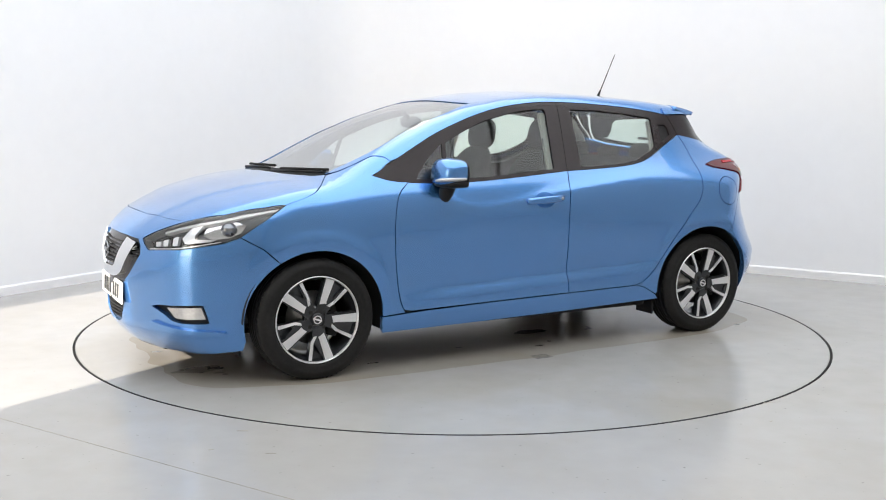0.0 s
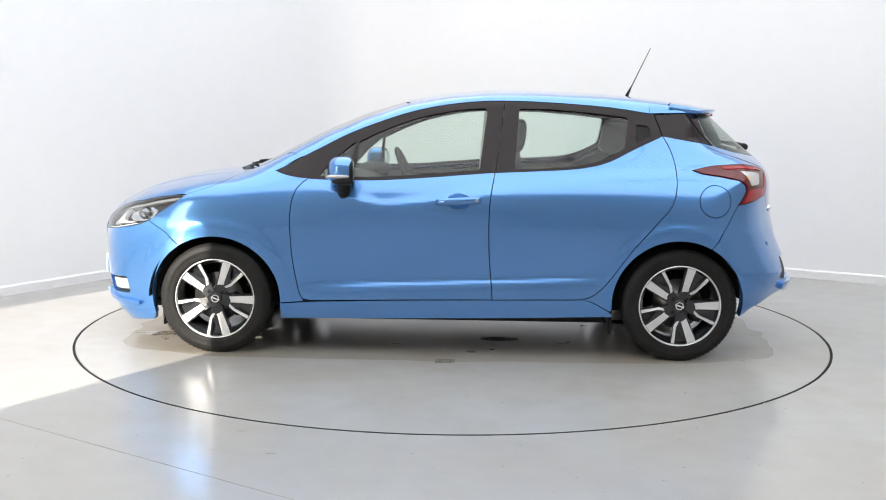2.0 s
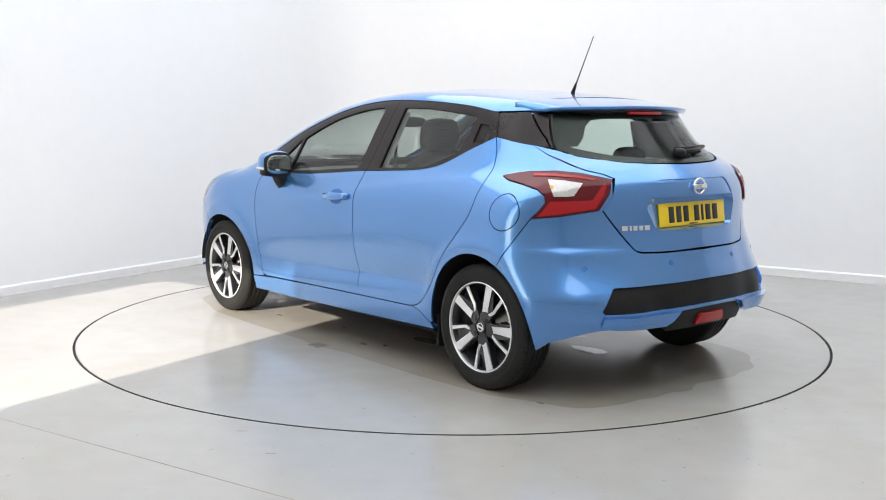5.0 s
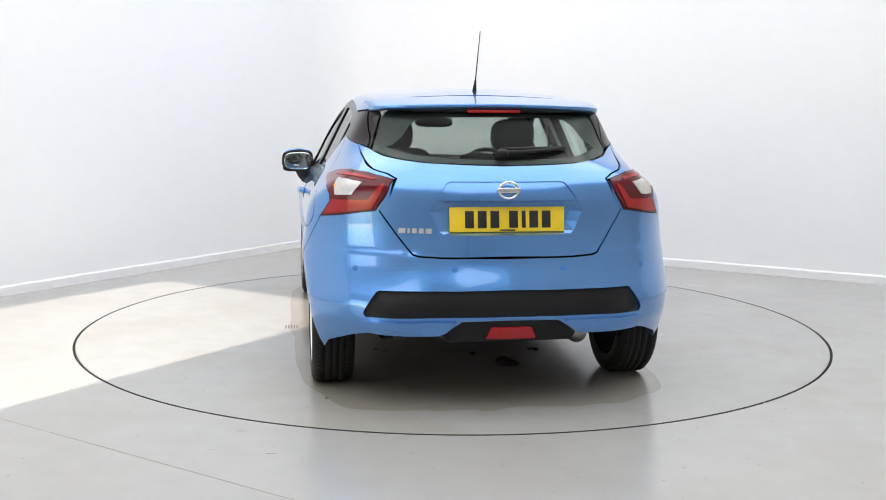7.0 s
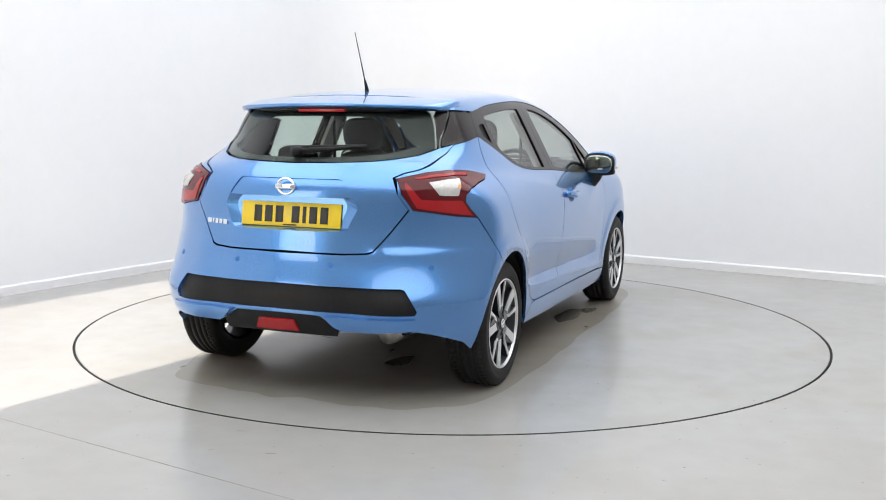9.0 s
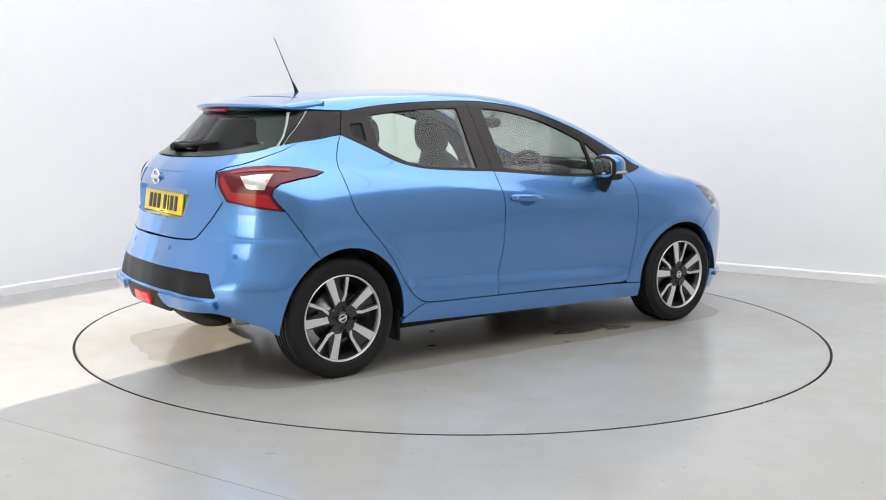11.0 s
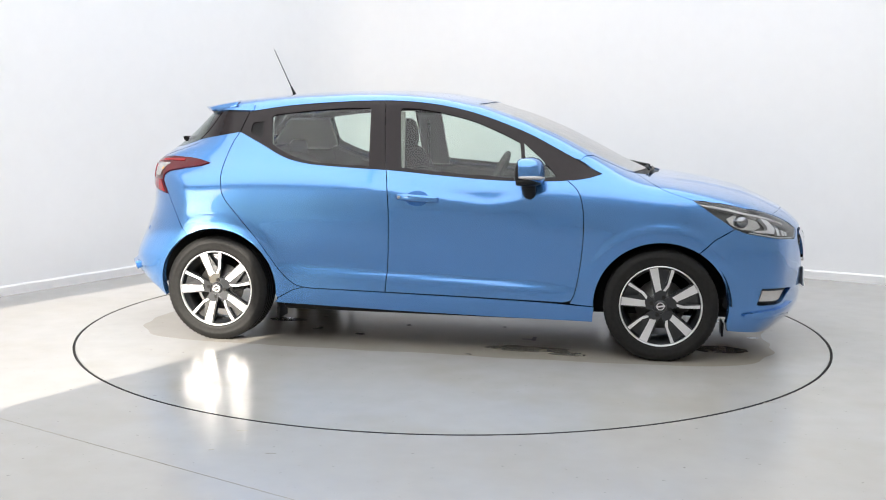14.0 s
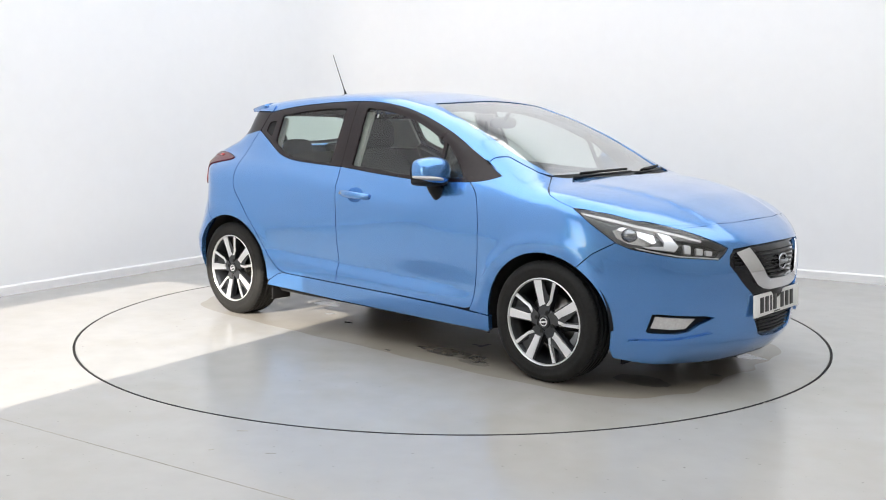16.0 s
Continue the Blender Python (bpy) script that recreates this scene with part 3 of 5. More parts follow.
# ---------------------------------------------------------------- the car: seams, seen from the side (x, z)
FRAME_TOP = spline([(0.93, 1.002), (0.81, 1.067), (0.69, 1.130), (0.54, 1.206), (0.385, 1.268), (0.228, 1.320), (0.07, 1.358), (-0.12, 1.384), (-0.31, 1.392), (-0.565, 1.384), (-0.885, 1.360), (-1.126, 1.324)], 4)
BELT = spline([(0.93, 1.002), (0.84, 0.976), (0.69, 0.962), (0.39, 0.960), (0.09, 0.978), (-0.22, 1.003), (-0.41, 1.012), (-0.66, 1.026), (-0.79, 1.044), (-0.89, 1.074), (-1.02, 1.138), (-1.167, 1.206)], 4)
DOOR_FRONT = spline([(0.745, 0.968), (0.811, 0.905), (0.839, 0.802), (0.843, 0.688), (0.835, 0.551), (0.818, 0.429), (0.800, 0.345), (0.778, 0.302)], 4)
DOOR_SPLIT = spline([(-0.262, 1.006), (-0.238, 0.86), (-0.232, 0.72), (-0.236, 0.56), (-0.249, 0.407), (-0.256, 0.318)], 4)
DOOR_REAR = spline([(-0.70, 0.326), (-0.789, 0.345), (-0.878, 0.428), (-0.993, 0.594), (-1.116, 0.738), (-1.196, 0.835), (-1.224, 0.932), (-1.228, 1.052), (-1.202, 1.144), (-1.167, 1.206)], 5)
TAIL_LAMP = [(67.2, 1.026), (62, 1.042), (57.7, 1.051), (49.3, 1.058), (42.5, 1.050), (37, 1.034), (33.2, 1.022), (34.4, 0.955), (37.4, 0.884), (42, 0.874), (48, 0.858), (55.2, 0.846), (53.6, 0.878), (51.7, 0.918), (52.0, 0.95), (54.0, 0.975), (58.9, 0.994), (64.5, 1.008)]
HEAD_LAMP = [(63.4, 0.875), (57, 0.864), (51.2, 0.850), (46.2, 0.828), (39.8, 0.812), (34.4, 0.788), (29.2, 0.757), (25, 0.728), (21.6, 0.697), (23.0, 0.670), (24.9, 0.645), (30, 0.655), (37.0, 0.665), (42, 0.681), (47.6, 0.698), (51.4, 0.724), (54.5, 0.764), (57.8, 0.803), (60.8, 0.842)]
GATE_SEAM = [(58.5, 1.170), (53.0, 1.130), (47.0, 1.098), (40.5, 1.062), (35.5, 1.046), (32.2, 1.026), (33.2, 0.955), (36.2, 0.886), (35.0, 0.860), (31.5, 0.790), (28.2, 0.730), (26.4, 0.701), (24.6, 0.692), (18.4, 0.688), (10, 0.689), (0, 0.690)]
BONNET_SIDE = [(1.352, 0.893), (1.30, 0.909), (1.25, 0.927), (1.19, 0.958), (1.118, 0.998)]
BUMPER_SEAM = [(-1.556, 0.846), (-1.528, 0.80), (-1.50, 0.752), (-1.468, 0.70), (-1.434, 0.645)]
BONNET_FRONT = [(1.945, 0.0), (1.943, 0.12), (1.937, 0.232), (1.915, 0.34), (1.892, 0.434), (1.866, 0.511), (1.850, 0.553)]


def arch(rear, a0, a1, n=28, grow=0.0):
    """Points round a wheel opening."""
    cx, rx, rz = (-1.248, 0.348, 0.356) if rear else (1.263, 0.357, 0.346)
    return [(cx + (rx + grow) * math.cos(radians(a0 + (a1 - a0) * i / n)), 0.30 + (rz + grow) * math.sin(radians(a0 + (a1 - a0) * i / n))) for i in range(n + 1)]


def on_body(points, view):
    o, d, reach = view(points)
    return strike(o, d, reach)[0]


def between(curve, x0, x1):
    return [q for q in curve if min(x0, x1) < q[0] < max(x0, x1)]


def mirrored(half):
    """A closed outline from one half, drawn from the middle line outwards and back to it."""
    return list(half) + [(-a, b) for a, b in half[::-1]]


def swapped(half):
    return list(half) + [(a, -b) for a, b in half[::-1]]


car = tagged(new("car"), "blue metallic five-door hatchback car parked on the turntable", "car")


def build_body():
    # wings
    fender = [(0.778, 0.293), (0.905, 0.284)] + arch(False, 182, 58)[1:] + [(1.53, 0.665)] + recast(HEAD_LAMP[15:] + HEAD_LAMP[:1], to_nose, to_side) + [
             *BONNET_SIDE] + recast([(1.055, 0.603), (0.965, 0.621), (0.885, 0.634)], to_top, to_side) + [(0.815, 1.070)] + between(FRAME_TOP, 0.81, 0.925) + \
        [(0.93, 1.002)] + between(BELT, 0.92, 0.75) + DOOR_FRONT
    skin("front_wing", fender, to_side, PAINT, car, gap=0.002, step=0.02)
    # doors
    front = DOOR_FRONT[:-1] + [(0.74, 0.299), (0.2, 0.311), (-0.2, 0.318)] + DOOR_SPLIT[::-1] + between(BELT, -0.26, 0.74)[::-1]
    for door, sign in zip(skin("front_door", front, to_side, PAINT, car, step=0.018), (1, -1)):
        door_furniture(door, sign, (0.045, -0.185, 0.852), True)
    rear = DOOR_SPLIT + [(-0.5, 0.323)] + DOOR_REAR + between(BELT, -1.16, -0.27)[::-1]
    for door, sign in zip(skin("rear_door", rear, to_side, PAINT, car, step=0.018), (1, -1)):
        door_furniture(door, sign, (-1.03, -1.10, 1.2), False)
    # sill
    sill = [(0.905, 0.279), (0.64, 0.2935), (0.2, 0.3055), (-0.22, 0.3135), (-0.5, 0.3185), (-0.70, 0.322), (-0.745, 0.3235), (-0.80, 0.3085), (-0.885, 0.2595), (-0.905, 0.236), (-0.22, 0.216), (0.39, 0.204), (0.90, 0.198)]
    skin("sill", sill, to_side, PAINT, car, rim=0.03, gap=-0.0012)
    # rear quarter, with a round hole for the filler flap
    flap = circle(-1.426, 0.867, 0.086, 0, 360, 40)[:-1]
    quarter = DOOR_REAR[1:] + [(-1.30, 1.183)] + recast(GATE_SEAM[:6], to_tail, to_side) + recast(TAIL_LAMP[6::-1] + TAIL_LAMP[:11:-1], to_tail, to_side) + BUMPER_SEAM + arch(True, 118, -4)[:] + [(-0.89, 0.262), (-0.80, 0.312), (-0.74, 0.328)]
    part("rear_quarter", panel(quarter, to_side, holes=[flap], gap=0.002, step=0.02), PAINT, car)
    part("rear_quarter", panel(quarter, to_side, gap=0.002, step=0.02, mirror=True), PAINT, car)
    part("fuel_flap", panel(flap, to_side, gap=0.004, step=0.02), PAINT, car, "round blue fuel filler flap")
    # roof and pillars
    rail = on_body([q for q in FRAME_TOP if q[0] < 0.80], to_side)
    outer = [(p[0], p[1] + 0.002) for p in rail]
    half = [(0.265, 0.0), (0.262, 0.2), (0.248, 0.36), (0.215, 0.487), (0.38, 0.527), (0.55, 0.564), (0.72, 0.602), (0.882, 0.633)] + recast([(0.816, 1.071)], to_side, to_top) + outer + [(-1.20, outer[-1][1] - 0.02), (-1.26, 0.40), (-1.29, 0.2), (-1.295, 0.0)]
    part("roof", panel(swapped(half), to_top, step=0.035, gap=0.002), PAINT, car)
    # bonnet
    half = BONNET_FRONT + recast(HEAD_LAMP[5::-1], to_nose, to_top) + recast(BONNET_SIDE, to_side, to_top) + [
            (1.165, 0.52), (1.20, 0.42), (1.245, 0.25), (1.262, 0.0)]
    part("bonnet", panel(swapped(half), to_top, step=0.03, gap=-0.001), PAINT, car)
    half = [(1.30, 0.0), (1.275, 0.25), (1.215, 0.45), (1.13, 0.615), (1.09, 0.64), (1.0, 0.635), (1.06, 0.59), (1.12, 0.42), (1.16, 0.2), (1.17, 0.0)]
    part("cowl_panel", panel(swapped(half), to_top, gap=0, offset=-0.012), BLACK_PLASTIC, car, "black plastic scuttle panel below the windscreen")
    half = [(1.185, 0.0), (1.175, 0.2), (1.135, 0.42), (1.10, 0.56), (1.05, 0.600), (0.965, 0.618), (0.885, 0.631), (0.72, 0.600), (0.55, 0.562), (0.38, 0.525), (0.217, 0.484), (0.25, 0.36), (0.264, 0.2), (0.268, 0.0)]
    screen = part("windscreen", panel(swapped(half), to_top, step=0.035, gap=0.003, offset=-0.004, rim=0.004), SCREEN, car, "clear laminated windscreen")
    screen.visible_shadow = False
    for k in (1, -1):
        strip = [(1.112, 0.562), (1.055, 0.603), (0.965, 0.621), (0.885, 0.634), (0.80, 0.619), (0.72, 0.602), (0.60, 0.575), (0.62, 0.562), (0.72, 0.580), (0.80, 0.588), (0.885, 0.588), (0.965, 0.575), (1.045, 0.560)]
        part("pillar_edge", panel([(p, k * q) for p, q in strip], to_top, gap=-0.001, offset=0.0005, rim=0.006, step=0.02), PAINT, car)
    joint = recast([(0.80, 0.622), (0.885, 0.637), (0.95, 0.628)], to_top, to_side)
    skin("pillar_joint", joint + [(0.925, 1.02), (0.86, 1.045), (0.79, 1.085)], to_side, PAINT, car, gap=0, offset=-0.003, rim=0, step=0.02)
    # black frame round the side windows
    quarter_glass = [(0.690, 0.982), (0.672, 1.008), (0.60, 1.082), (0.50, 1.166), (0.525, 0.99), (0.53, 0.976)]
    front_glass = spline([(0.478, 1.165), (0.40, 1.204), (0.30, 1.247), (0.20, 1.284), (0.09, 1.312), (-0.021, 1.334), (-0.12, 1.346), (-0.205, 1.351)], 3) + [(-0.218, 1.335), (-0.18, 1.03), (-0.172, 1.018), (0.209, 0.987), (0.40, 0.978), (0.508, 0.976)]
    rear_glass = [(-0.392, 1.342), (-0.40, 1.350), (-0.56, 1.348), (-0.78, 1.330), (-0.965, 1.308), (-0.985, 1.296), (-0.962, 1.150), (-0.945, 1.130)] + spline([(-0.945, 1.130), (-0.83, 1.075), (-0.724, 1.047), (-0.56, 1.033), (-0.365, 1.026)], 3)[1:]
    louvre = [(-1.027, 1.268), (-1.090, 1.262), (-1.101, 1.248), (-1.101, 1.205), (-1.03, 1.172), (-1.022, 1.180)]
    split = [(-0.312, 1.392), (-0.300, 1.28), (-0.282, 1.139), (-0.264, 1.010)]
    front_frame = between(FRAME_TOP, 0.93, -0.31) + split + between(BELT, -0.26, 0.93)[::-1] + [(0.93, 1.002)]
    rear_frame = [(-0.312, 1.392)] + between(FRAME_TOP, -0.313, -1.12) + [(-1.126, 1.324), (-1.150, 1.26), (-1.167, 1.206)] + between(BELT, -1.16, -0.265)[::-1] + split[::-1][:-1]
    skin("window_frame", front_frame, to_side, PILLAR_BLACK, car, "satin black front window frame", gap=0.0015, step=0.02, holes=[front_glass, quarter_glass], offset=-0.003)
    skin("window_frame", rear_frame, to_side, PILLAR_BLACK, car, "satin black rear window frame", gap=0.0015, step=0.02, holes=[rear_glass, louvre], offset=-0.003)
    for glass in (front_glass, quarter_glass, rear_glass):
        for ob in skin("side_window", glass, to_side, GLASS, car, "clear side window glass", gap=-0.004, offset=-0.011, rim=0.004):
            ob.visible_shadow = False
    skin("window_louvre", louvre, to_side, BLACK_PLASTIC, car, "black plastic louvre behind the rear window", gap=0.0, offset=-0.012, step=0.02)
    pillar = [(-1.128, 1.322), (-1.152, 1.258), (-1.170, 1.203), (-1.30, 1.181), (-1.448, 1.160), (-1.374, 1.24), (-1.306, 1.328), (-1.22, 1.326)]
    skin("rear_pillar_trim", pillar, to_side, PILLAR_BLACK, car, "satin black rear pillar trim", gap=0.002, offset=-0.002)
    # nose
    half = recast(BONNET_FRONT, to_top, to_nose) + HEAD_LAMP[5:16] + [
            ] + recast([(1.53, 0.665)] + arch(False, 58, -14, 16), to_side, to_nose) + [(51, 0.168), (40, 0.146), (21.5, 0.135), (10, 0.15), (0, 0.155)]
    mouth = mirrored([(0, 0.705), (12, 0.702), (19.8, 0.692), (21.4, 0.66), (21.6, 0.618), (17.0, 0.526), (12.9, 0.462), (11.6, 0.34), (9.4, 0.262), (7, 0.245), (0, 0.238)])
    fog = [(25.0, 0.370), (28, 0.382), (40.4, 0.397), (42.0, 0.396), (43.4, 0.312), (42.4, 0.306), (36, 0.302), (32.6, 0.312), (29.8, 0.340)]
    bumper = part("front_bumper", panel(mirrored(half), to_nose, gap=0.002, holes=[mouth, fog, [(-a, b) for a, b in fog]], rim=0.03), PAINT, car)
    part("grille_surround", panel(mouth, to_nose, gap=-0.004, offset=-0.016, rim=0.02, step=0.02), GLOSS_BLACK, bumper, "gloss black grille surround")
    vee = mirrored([(0, 0.480), (6.5, 0.480), (9.4, 0.490), (11.8, 0.512), (19.2, 0.674), (14.2, 0.692), (8.0, 0.548), (6.4, 0.532), (0, 0.530)])
    part("grille_bar", panel(vee, to_nose, gap=0, offset=0.004, rim=0.02, step=0.015), CHROME, bumper, "satin chrome V-shaped grille bar")
    for k in range(7):
        z = 0.545 + 0.02 * k
        w = min(11.5, 5.5 + (z - 0.54) * 52)
        part("grille_slat", panel([(-w, z), (w, z), (w, z + 0.007), (-w, z + 0.007)], to_nose, gap=0, offset=-0.006, rim=0.01, step=0.02), BLACK_PLASTIC, bumper)
    for s in (1, -1):
        for k in range(4):
            z = 0.602 + 0.018 * k
            part("grille_slat", panel([(s * (14.2 + k * 0.9), z), (s * 19.5, z), (s * 19.5, z + 0.007), (s * (14.4 + k * 0.9), z + 0.007)], to_nose, gap=0, offset=-0.008, rim=0.008, step=0.02), BLACK_PLASTIC, bumper)
    for k in range(5):
        z = 0.262 + 0.018 * k
        w = 8.0 + 0.5 * k
        part("lower_grille_slat", panel([(-w, z), (w, z), (w, z + 0.006), (-w, z + 0.006)], to_nose, gap=0, offset=-0.008, rim=0.008, step=0.02), BLACK_PLASTIC, bumper)
    badge(bumper, 2.098, 0.607, 0.048, 1, SMOKED_CHROME)
    for s in (1, -1):
        f = [(s * a, b) for a, b in fog]
        part("fog_lamp_bezel", panel(f, to_nose, gap=-0.004, offset=-0.028, rim=0.02, step=0.02), BLACK_PLASTIC, bumper, "black fog lamp bezel")
        lens = [(s * a, b) for a, b in ((30.6, 0.370), (36, 0.377), (41.2, 0.383), (42.3, 0.328), (37, 0.322), (33.4, 0.324))]
        part("fog_lamp", panel(lens, to_nose, gap=0, offset=-0.012, rim=0.02, step=0.015), WHITE_LENS, bumper, "clear silver fog lamp")
        skirt = [(s * a, b) for a, b in ((26, 0.300), (30, 0.290), (36, 0.279), (45, 0.272), (47.5, 0.267), (47.5, 0.253), (44, 0.254), (34, 0.262), (27, 0.278))]
        part("bumper_crease", panel(skirt, to_nose, gap=0, offset=0.020, rim=0.030, step=0.015), PAINT, bumper)
    half = [(0, 0.172), (15, 0.166), (24, 0.158), (24, 0.128), (10, 0.135), (0, 0.14)]
    part("bumper_lip", panel(mirrored(half), to_nose, gap=0, offset=-0.004, rim=0.05), BLACK_PLASTIC, bumper, "black lower bumper lip")
    plate(bumper, Vector((2.082, 0, 0.405)), 1, WHITE_PLATE, "white front number plate with dark bars")
    # tail
    half = [(a, z - 0.004) for a, z in GATE_SEAM[:5:-1]] + TAIL_LAMP[6:11] + recast(BUMPER_SEAM + arch(True, 118, 190, 16), to_side, to_tail) + [(50, 0.284), (45, 0.312), (41, 0.333), (37.4, 0.347), (34, 0.353), (26, 0.357), (18.4, 0.354), (14.9, 0.388), (12.5, 0.415), (0, 0.418)]
    vent = mirrored([(0, 0.552), (33.4, 0.543), (34.2, 0.538), (37.0, 0.442), (36.4, 0.427), (26, 0.430), (0, 0.437)])
    keep = mirrored([(0, 0.416), (12.4, 0.413), (14.8, 0.386), (17.6, 0.354), (17.0, 0.322), (0, 0.328)])
    bumper = part("rear_bumper", panel(mirrored(half), to_tail, gap=0.002, holes=[vent], rim=0.03), PAINT, car)
    part("bumper_insert", panel(vent, to_tail, gap=-0.004, offset=-0.014, rim=0.02), BLACK_PLASTIC, bumper, "textured black plastic bumper insert")
    part("diffuser", panel(keep, to_tail, gap=-0.002, offset=-0.004, rim=0.05), BLACK_PLASTIC, bumper, "black plastic lower diffuser")
    part("fog_reflector", panel([(-5.2, 0.390), (5.2, 0.390), (6.6, 0.340), (-6.6, 0.340)], to_tail, gap=0, offset=0.008, rim=0.03, step=0.015), RED, bumper, "red rear fog lamp")
    lip = [(14.0, 0.416), (20, 0.416), (28, 0.414), (36.6, 0.412), (37.2, 0.376), (34.0, 0.364), (26, 0.360), (18.6, 0.358), (16.4, 0.376)]
    for s in (1, -1):
        part("bumper_wing", panel([(s * a, b) for a, b in lip], to_tail, gap=0, offset=0.020, rim=0.035, step=0.015), PAINT, bumper)
        for a, z in ((14.9, 0.638), (41.4, 0.628)):
            part("parking_sensor", panel([(s * a + 0.75 * math.cos(k * 0.45), z + 0.0115 * math.sin(k * 0.45)) for k in range(14)], to_tail, gap=0, offset=0.0015, rim=0.004, step=0.01), PAINT_DARK, bumper)
    # tailgate
    half = [(0, 1.086), (10, 1.087), (17, 1.090), (26, 1.095), (34, 1.106), (42.5, 1.122), (50.5, 1.150)] + GATE_SEAM
    top_panel = [(0, 1.018), (16.5, 1.018), (17.6, 1.012), (20.6, 0.940), (0, 0.940)]
    scoop = [(0, 0.936), (10, 0.936), (20.6, 0.936), (22.0, 0.905), (22.2, 0.885), (19.4, 0.800), (18.2, 0.786), (10, 0.783), (0, 0.783)]
    gate = part("tailgate", panel(mirrored(half), to_tail, gap=0.002, holes=[mirrored(top_panel), mirrored(scoop)]), PAINT, car)
    part("grip_panel", panel(mirrored(top_panel), to_tail, gap=-0.001, offset=-0.004, rim=0.03), PAINT, gate)
    # the scoop behind the plate: sloping sides down to a flat floor
    bm = bmesh.new()
    edge = rounded(mirrored(scoop), 1.5)
    rim = on_body(edge, to_tail)
    outer, inner = [], []
    for q in rim:
        y, z = max(-0.288, min(0.288, q[1] * 0.84)), max(0.795, min(0.928, q[2]))
        outer.append(bm.verts.new(q))
        inner.append(bm.verts.new((-1.829 - (0.925 - z) * 0.15, y, z)))
    n = len(outer)
    for k in range(n):
        bm.faces.new((outer[k], outer[(k + 1) % n], inner[(k + 1) % n], inner[k]))
    bmesh.ops.triangulate(bm, faces=[bm.faces.new(inner)])
    bmesh.ops.recalc_face_normals(bm, faces=bm.faces)
    part("plate_recess", bm, PAINT, gate, smooth=False)
    half = [(0, 1.088), (10, 1.089), (17, 1.092), (26, 1.097), (34, 1.108), (42.5, 1.124), (50.3, 1.153), (51.8, 1.20), (52.8, 1.26), (53.0, 1.31), (52, 1.335), (33, 1.348), (0, 1.352)]
    glass = part("rear_window", panel(mirrored(half), to_tail, gap=0.003, offset=-0.003, rim=0.005), DARK_GLASS, gate, "tinted rear window glass")
    glass.visible_shadow = False
    edge = recast([(50.8, 1.155), (52.2, 1.20), (53.2, 1.26), (53.4, 1.31)], to_tail, to_side)
    band = [(-1.452, 1.160)] + edge + [(edge[-1][0] + 0.02, 1.330), (-1.31, 1.330), (-1.378, 1.24)]
    skin("gate_pillar", band, to_side, PILLAR_BLACK, gate, "dark tailgate side trim", gap=0.002, offset=-0.002, step=0.015)
    frit = [(0, 1.092), (17, 1.096), (26, 1.101), (34, 1.112), (42.5, 1.128), (50.0, 1.157), (45, 1.166), (38, 1.148), (30, 1.130), (17, 1.117), (0, 1.112)]
    part("glass_border", panel(mirrored(frit), to_tail, gap=0, offset=-0.0055, rim=0), INK, gate, "black printed glass border")
    frit = [(0, 1.303), (30, 1.299), (35.5, 1.290), (38.2, 1.262), (39.5, 1.21), (42, 1.170), (46.5, 1.163), (49.8, 1.157), (51.4, 1.20), (52.3, 1.26), (52.4, 1.31), (51.4, 1.332), (0, 1.349)]
    part("glass_border", panel(mirrored(frit), to_tail, gap=0, offset=-0.0055, rim=0), INK, gate, "black printed glass border")
    badge(gate, -1.878, 0.981, 0.049, -1, CHROME)
    plate(gate, Vector((-1.846, -0.003, 0.850)), -1, YELLOW, "yellow rear number plate with dark bars")
    for k, w in enumerate((0.034, 0.012, 0.024, 0.024, 0.03)):
        a0 = 30.6 - sum((0.034, 0.012, 0.024, 0.024, 0.03)[:k]) * 56 - k * 0.55
        part("model_badge", panel([(a0, 0.812), (a0 - w * 56, 0.812), (a0 - w * 56, 0.790), (a0, 0.790)], to_tail, gap=0, offset=0.005, rim=0.005, step=0.01), CHROME, gate, "chrome model badge bar")


MIRROR = material("mirror glass", (0.42, 0.46, 0.45), 0.03, 1.0)
LAMP_HOUSING = material("grey lamp housing", (0.16, 0.165, 0.17), 0.28, 0.7, 0, 0.1, 60)
SMOKED_CHROME = material("dark chrome", (0.30, 0.31, 0.33), 0.15, 1.0)


def badge(parent, x, z, r, facing, mat):
    """A round emblem: a ring with a bar across, drawn as plain shapes."""
    bm = bmesh.new()
    rings = []
    for k in range(40):
        a = k * math.tau / 40
        rings.append([bm.verts.new((facing * (0.004 + 0.006 * math.cos(b)), (r - 0.007 + 0.007 * math.sin(b)) * math.cos(a), (r - 0.007 + 0.007 * math.sin(b)) * 0.86 * math.sin(a))) for b in [j * math.tau / 8 for j in range(8)]])
    for k in range(40):
        for j in range(8):
            p, q = rings[k], rings[(k + 1) % 40]
            bm.faces.new((p[j], p[(j + 1) % 8], q[(j + 1) % 8], q[j]))
    bmesh.ops.recalc_face_normals(bm, faces=bm.faces)
    ring = part("emblem", bm, mat, parent, "round chrome emblem")
    ring.location = (x, 0, z)
    bm = bmesh.new()
    box(bm, (facing * 0.001, -r * 1.05, -0.011), (facing * 0.013, r * 1.05, 0.011), 0.002)
    part("emblem_bar", bm, mat, ring)
    return ring


